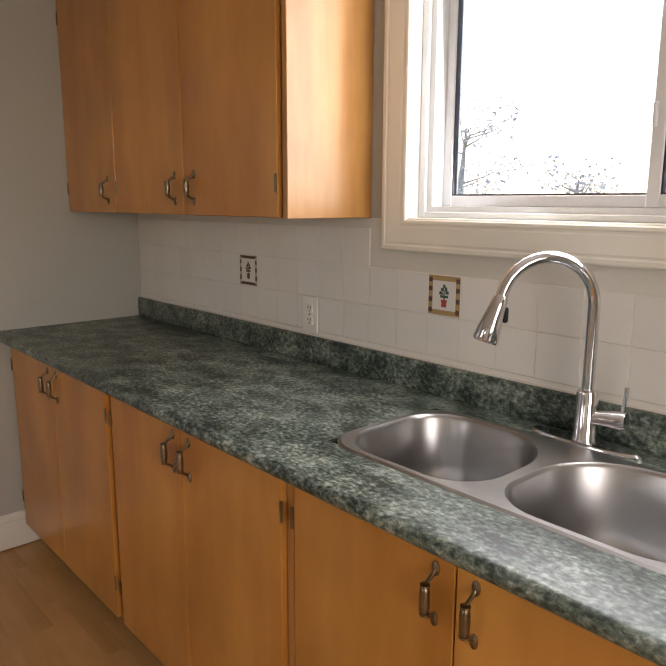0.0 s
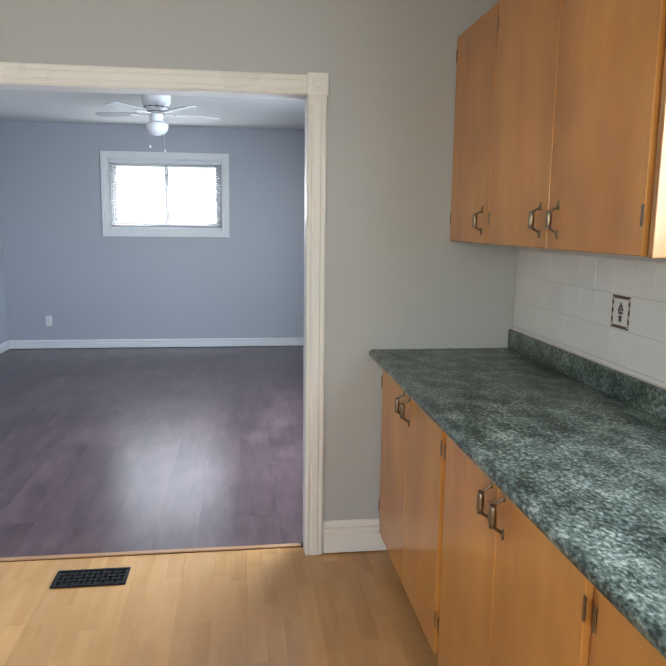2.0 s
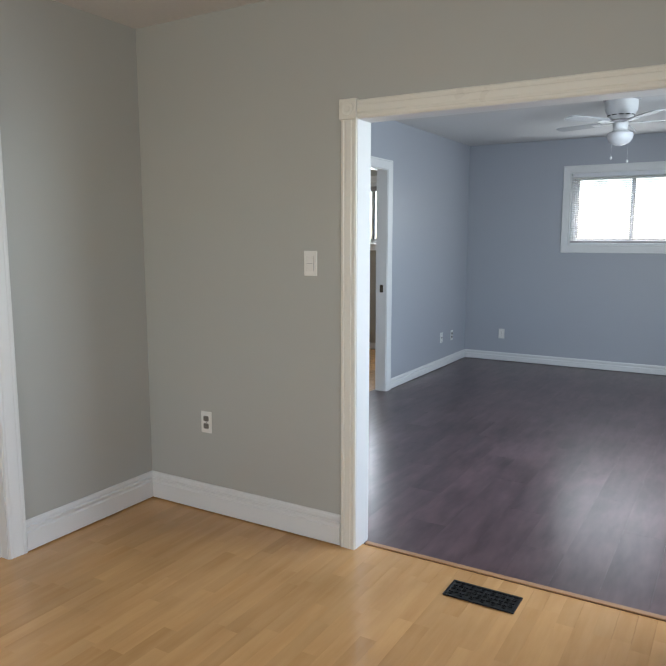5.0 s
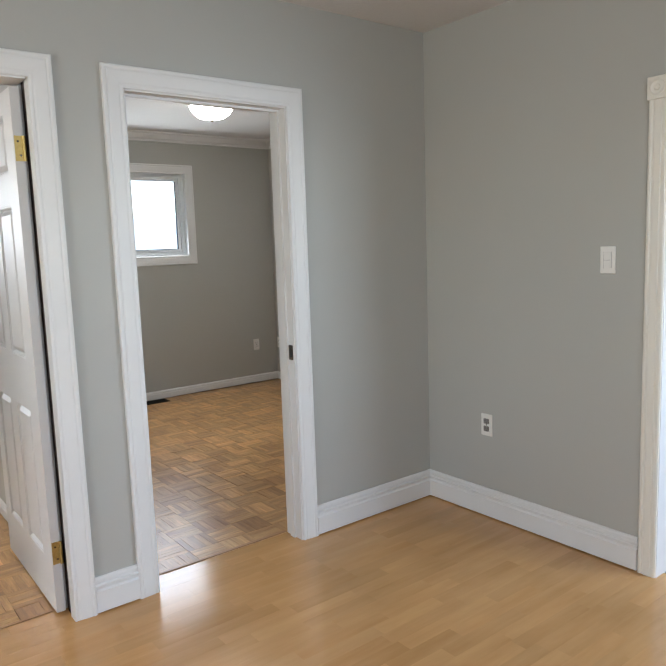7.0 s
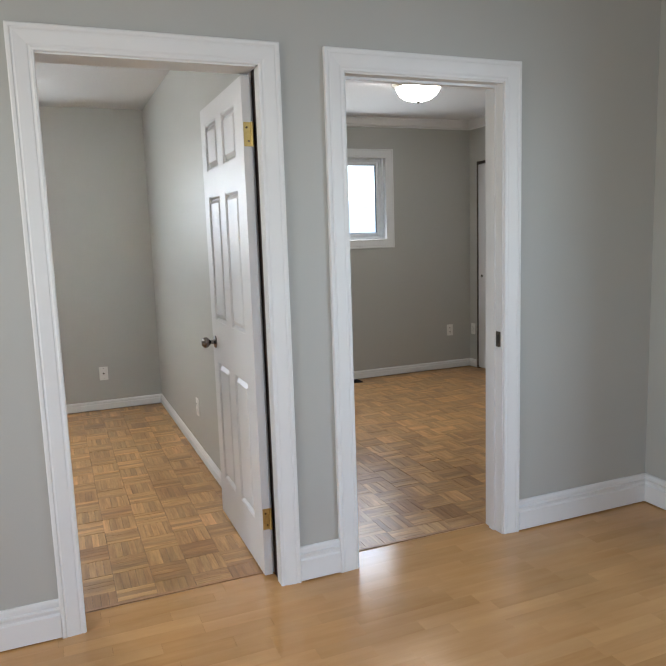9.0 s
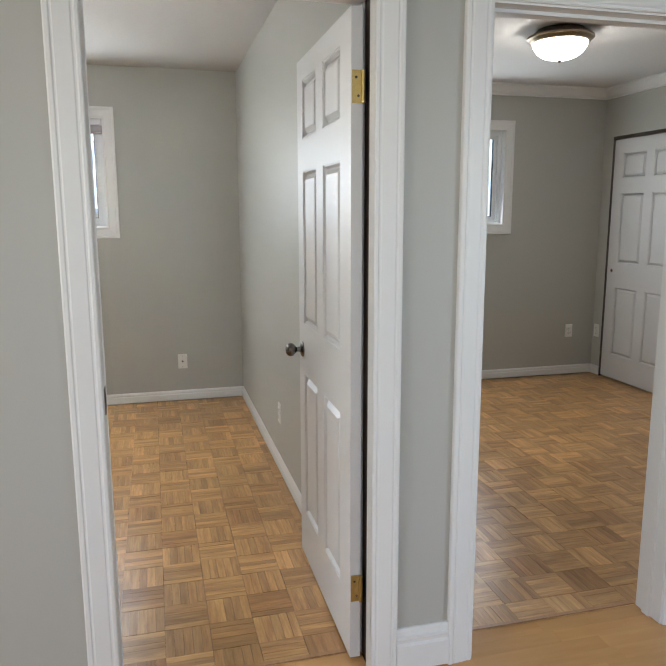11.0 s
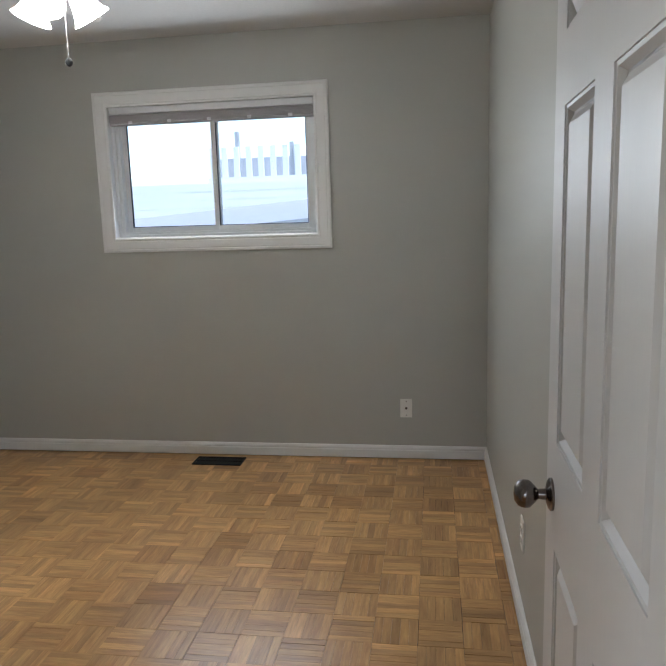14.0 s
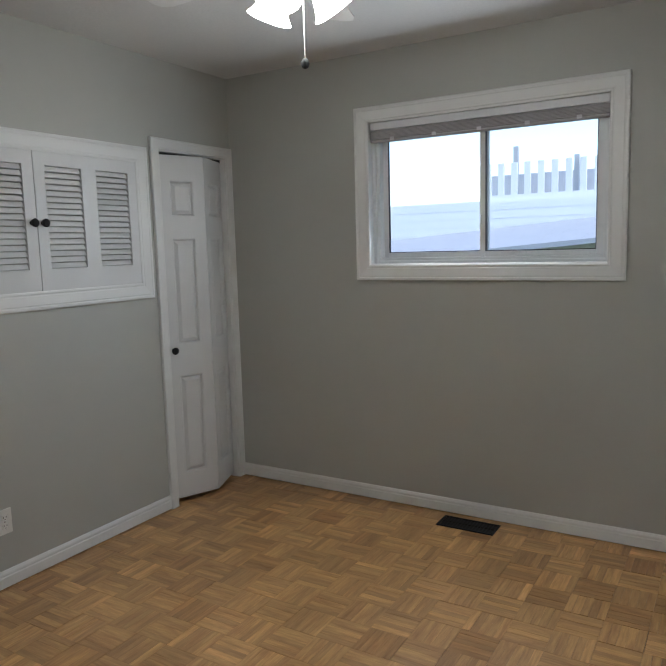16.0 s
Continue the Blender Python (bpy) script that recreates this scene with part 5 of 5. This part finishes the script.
# cut tiles: bottom row under the first joint and a narrow column at the corner
part("cut_tile", boxes((-0.0065, -0.003, -0.18, KY1 - 0.002, 0.991, 1.0065), bevel=0.001), TILE, back)
TAN = plain("tan_print", (0.42, 0.27, 0.11), 0.2)
BROWN = plain("brown_print", (0.11, 0.06, 0.04), 0.2)
BEIGE = plain("beige_print", (0.50, 0.43, 0.34), 0.2)
LEAFP = plain("green_print", (0.05, 0.10, 0.07), 0.2)
REDP = plain("red_print", (0.40, 0.06, 0.05), 0.2)
for o, i in decor:
    e, w = half - 0.003, 0.013 if i == 0 else 0.010
    x0, x1 = -0.0071, -0.0064
    border = BROWN if i == 8 else TAN
    part("border", boxes((x0, x1, -e, e, e - w, e), (x0, x1, -e, e, -e, -e + w), (x0, x1, -e, -e + w, -e + w, e - w), (x0, x1, e - w, e, -e + w, e - w)), border, o, "printed border")
    part("border_mark", boxes(*[(x0 - 0.0004, x0 - 0.0001, a - 0.006, a + 0.006, b - 0.006, b + 0.006) for a in (-e + w / 2, e - w / 2) for b in (-0.040, -0.012, 0.016, 0.040)]), BROWN if i == 0 else BEIGE, o)
    g = LEAFP if i == 0 else BROWN
    part("printed_plant", boxes((x0, x1, -0.002, 0.002, -0.012, 0.012), (x0, x1, -0.015, -0.004, 0.004, 0.012), (x0, x1, 0.004, 0.016, 0.002, 0.010), (x0, x1, -0.010, -0.001, 0.012, 0.022), (x0, x1, 0.001, 0.011, 0.011, 0.020), (x0, x1, -0.004, 0.004, 0.020, 0.029), (x0, x1, -0.013, 0.013, -0.006, 0.001), bevel=0.0002), g, o, "small printed plant")
    part("printed_pot", boxes((x0, x1, -0.010, 0.010, -0.016, -0.011), (x0, x1, -0.008, 0.008, -0.030, -0.016)), REDP if i == 0 else BROWN, o, "small printed pot")


# ---- floor boards ----
def board(w, l, name, m, th=0.010):
    return finish(boxes((-w / 2, w / 2, -l / 2, l / 2, -th, 0)), name, m)


rng = random.Random(11)
floor_k = thing("floor_kitchen", pose(0, 0, 0), "pale maple strip laminate floor with a satin sheen", "floor", kind="structure")
STRIPW, LENS = 0.0655, (0.32, 0.40, 0.48)
meshes = {ln: board(STRIPW - 0.0001, ln - 0.0001, "floor_strip", MAPLE_FLOOR) for ln in LENS}
rest = bmesh.new()
x = KX0 - 0.124
ymax = KY1 + 0.062
while x < KX1 - 0.01:
    xe = x + STRIPW
    y = KY0 + rng.uniform(-0.35, 0)
    lo_x = max(x, -2.079)
    inside = x > KX0 - 0.001
    while y < ymax:
        ln = rng.choice(LENS)
        if x > 1.275 and y > -0.2:
            break
        a, b = max(y, KY0), min(y + ln, ymax)
        whole = b - a > ln - 0.0005 and inside
        if whole and a > 1.02:
            o = new("floor_strip", meshes[ln])
            o.parent = floor_k
            o.location = ((x + xe) / 2, (a + b) / 2, 0)
        elif b - a > 0.002:
            spans = [(a, b)]
            if not inside:
                spans = [(max(a, d[0]), min(b, d[1])) for d in (D1, D2)]
            for s0, s1 in spans:
                if s1 - s0 > 0.003:
                    box(rest, lo_x, xe - 0.0004, s0, s1 - 0.0005, -0.010, 0)
        y += ln
    x = xe
tagged(part("floor_strips", rest, MAPLE_FLOOR, floor_k), kind="stuff")

floor_l = thing("floor_living", pose(0, 0, 0), "dark mottled brown laminate plank floor with a dull shine", "floor", kind="structure")
PW, PL = 0.193, 1.215
plank = board(PW - 0.0003, PL - 0.0003, "plank", DARK_FLOOR)
rest = bmesh.new()
x, row = LX0 - 0.12, 0
while x < KX1 - 0.03:
    y = KY1 + 0.085 - (row * 0.41) % PL
    while y < LY1:
        a, b = max(y, KY1 + 0.080), min(y + PL, LY1)
        if b - a > PL - 0.001 and x + PW < KX1 and x > LX0:
            o = new("plank", plank)
            o.parent = floor_l
            o.location = (x + PW / 2, (a + b) / 2, 0)
        elif b - a > 0.003:
            box(rest, x, min(x + PW - 0.0003, KX1 - 0.03), a, b - 0.0003, -0.010, 0)
        y += PL
    x += PW
    row += 1
tagged(part("planks", rest, DARK_FLOOR, floor_l), kind="stuff")

floor_b = thing("floor_bedrooms", pose(0, 0, 0), "worn oak mosaic parquet laid in a basket weave", "floor", kind="structure")
SQ, NF = 0.155, 5
FW = SQ / NF


def fingers(bm, cx, cy, across, seed, clip=None):
    r = random.Random(seed)
    gap = r.choice((0.0003, 0.0005, 0.0009, 0.0018))
    for i in range(NF):
        h = r.uniform(-0.0011, 0.0)
        u0, u1 = -SQ / 2 + i * FW + r.uniform(0.0001, 0.0006), -SQ / 2 + (i + 1) * FW - r.uniform(0.0001, 0.0006)
        v0, v1 = -SQ / 2 + gap * r.uniform(0.6, 1.2), SQ / 2 - gap * r.uniform(0.6, 1.2)
        x0, x1, y0, y1 = (v0, v1, u0, u1) if across else (u0, u1, v0, v1)
        x0, x1, y0, y1 = cx + x0, cx + x1, cy + y0, cy + y1
        if clip:
            x0, x1, y0, y1 = max(x0, clip[0]), min(x1, clip[1]), max(y0, clip[2]), min(y1, clip[3])
        if x1 - x0 > 0.001 and y1 - y0 > 0.001:
            q = [bm.verts.new((a, b, c)) for c in (-0.010, h) for a, b in ((x0, y0), (x1, y0), (x1, y1), (x0, y1))]
            for f in ((4, 5, 6, 7), (0, 1, 5, 4), (1, 2, 6, 5), (2, 3, 7, 6), (3, 0, 4, 7)):
                bm.faces.new([q[k] for k in f])


blocks = {}
for across in (True, False):
    for s in range(6):
        bm = bmesh.new()
        fingers(bm, 0, 0, across, s)
        blocks[across, s] = finish(bm, "parquet_block", PARQUET_X if across else PARQUET)
rests = {True: bmesh.new(), False: bmesh.new()}
for rx0, rx1, ry0, ry1 in ((BX0, -2.079, B1Y0 - 0.12, B1Y1), (BX0, -2.079, B2Y0, B2Y1 + 0.1), (BX0, LX0 - 0.04, B3Y0, LY1)):
    i0, i1 = math.floor((rx0 + 3.604) / SQ), math.ceil((rx1 + 3.604) / SQ)
    j0, j1 = math.floor((ry0 - 0.759) / SQ), math.ceil((ry1 - 0.759) / SQ)
    for i in range(i0, i1):
        for j in range(j0, j1):
            cx, cy = -3.604 + (i + 0.5) * SQ, 0.759 + (j + 0.5) * SQ
            across = (i + j) % 2 == 0
            whole = rx0 <= cx - SQ / 2 and cx + SQ / 2 <= rx1 and ry0 <= cy - SQ / 2 and cy + SQ / 2 <= ry1
            if whole and ry1 == B1Y1 and -4.46 < cx:
                o = new("parquet_block", blocks[across, rng.randrange(6)])
                o.parent = floor_b
                o.location = (cx, cy, 0)
            else:
                fingers(rests[across], cx, cy, across, i * 997 + j, (rx0, rx1, ry0, ry1))
for across in (True, False):
    tagged(part("parquet_fingers", rests[across], PARQUET_X if across else PARQUET, floor_b), kind="stuff")
tagged(part("floor_closet", boxes((BX0, -3.3, B1Y0 - 0.7, B1Y0 - 0.12, -0.012, -0.002)), PARQUET), "oak parquet inside the closet", "floor", kind="structure")
tagged(part("closet_floor_rear", boxes((BX0, LX0 - 0.12, B2Y1 + 0.1, B3Y0 - 0.1, -0.012, -0.002)), PARQUET), "oak parquet inside the rear closet", "floor", kind="structure")
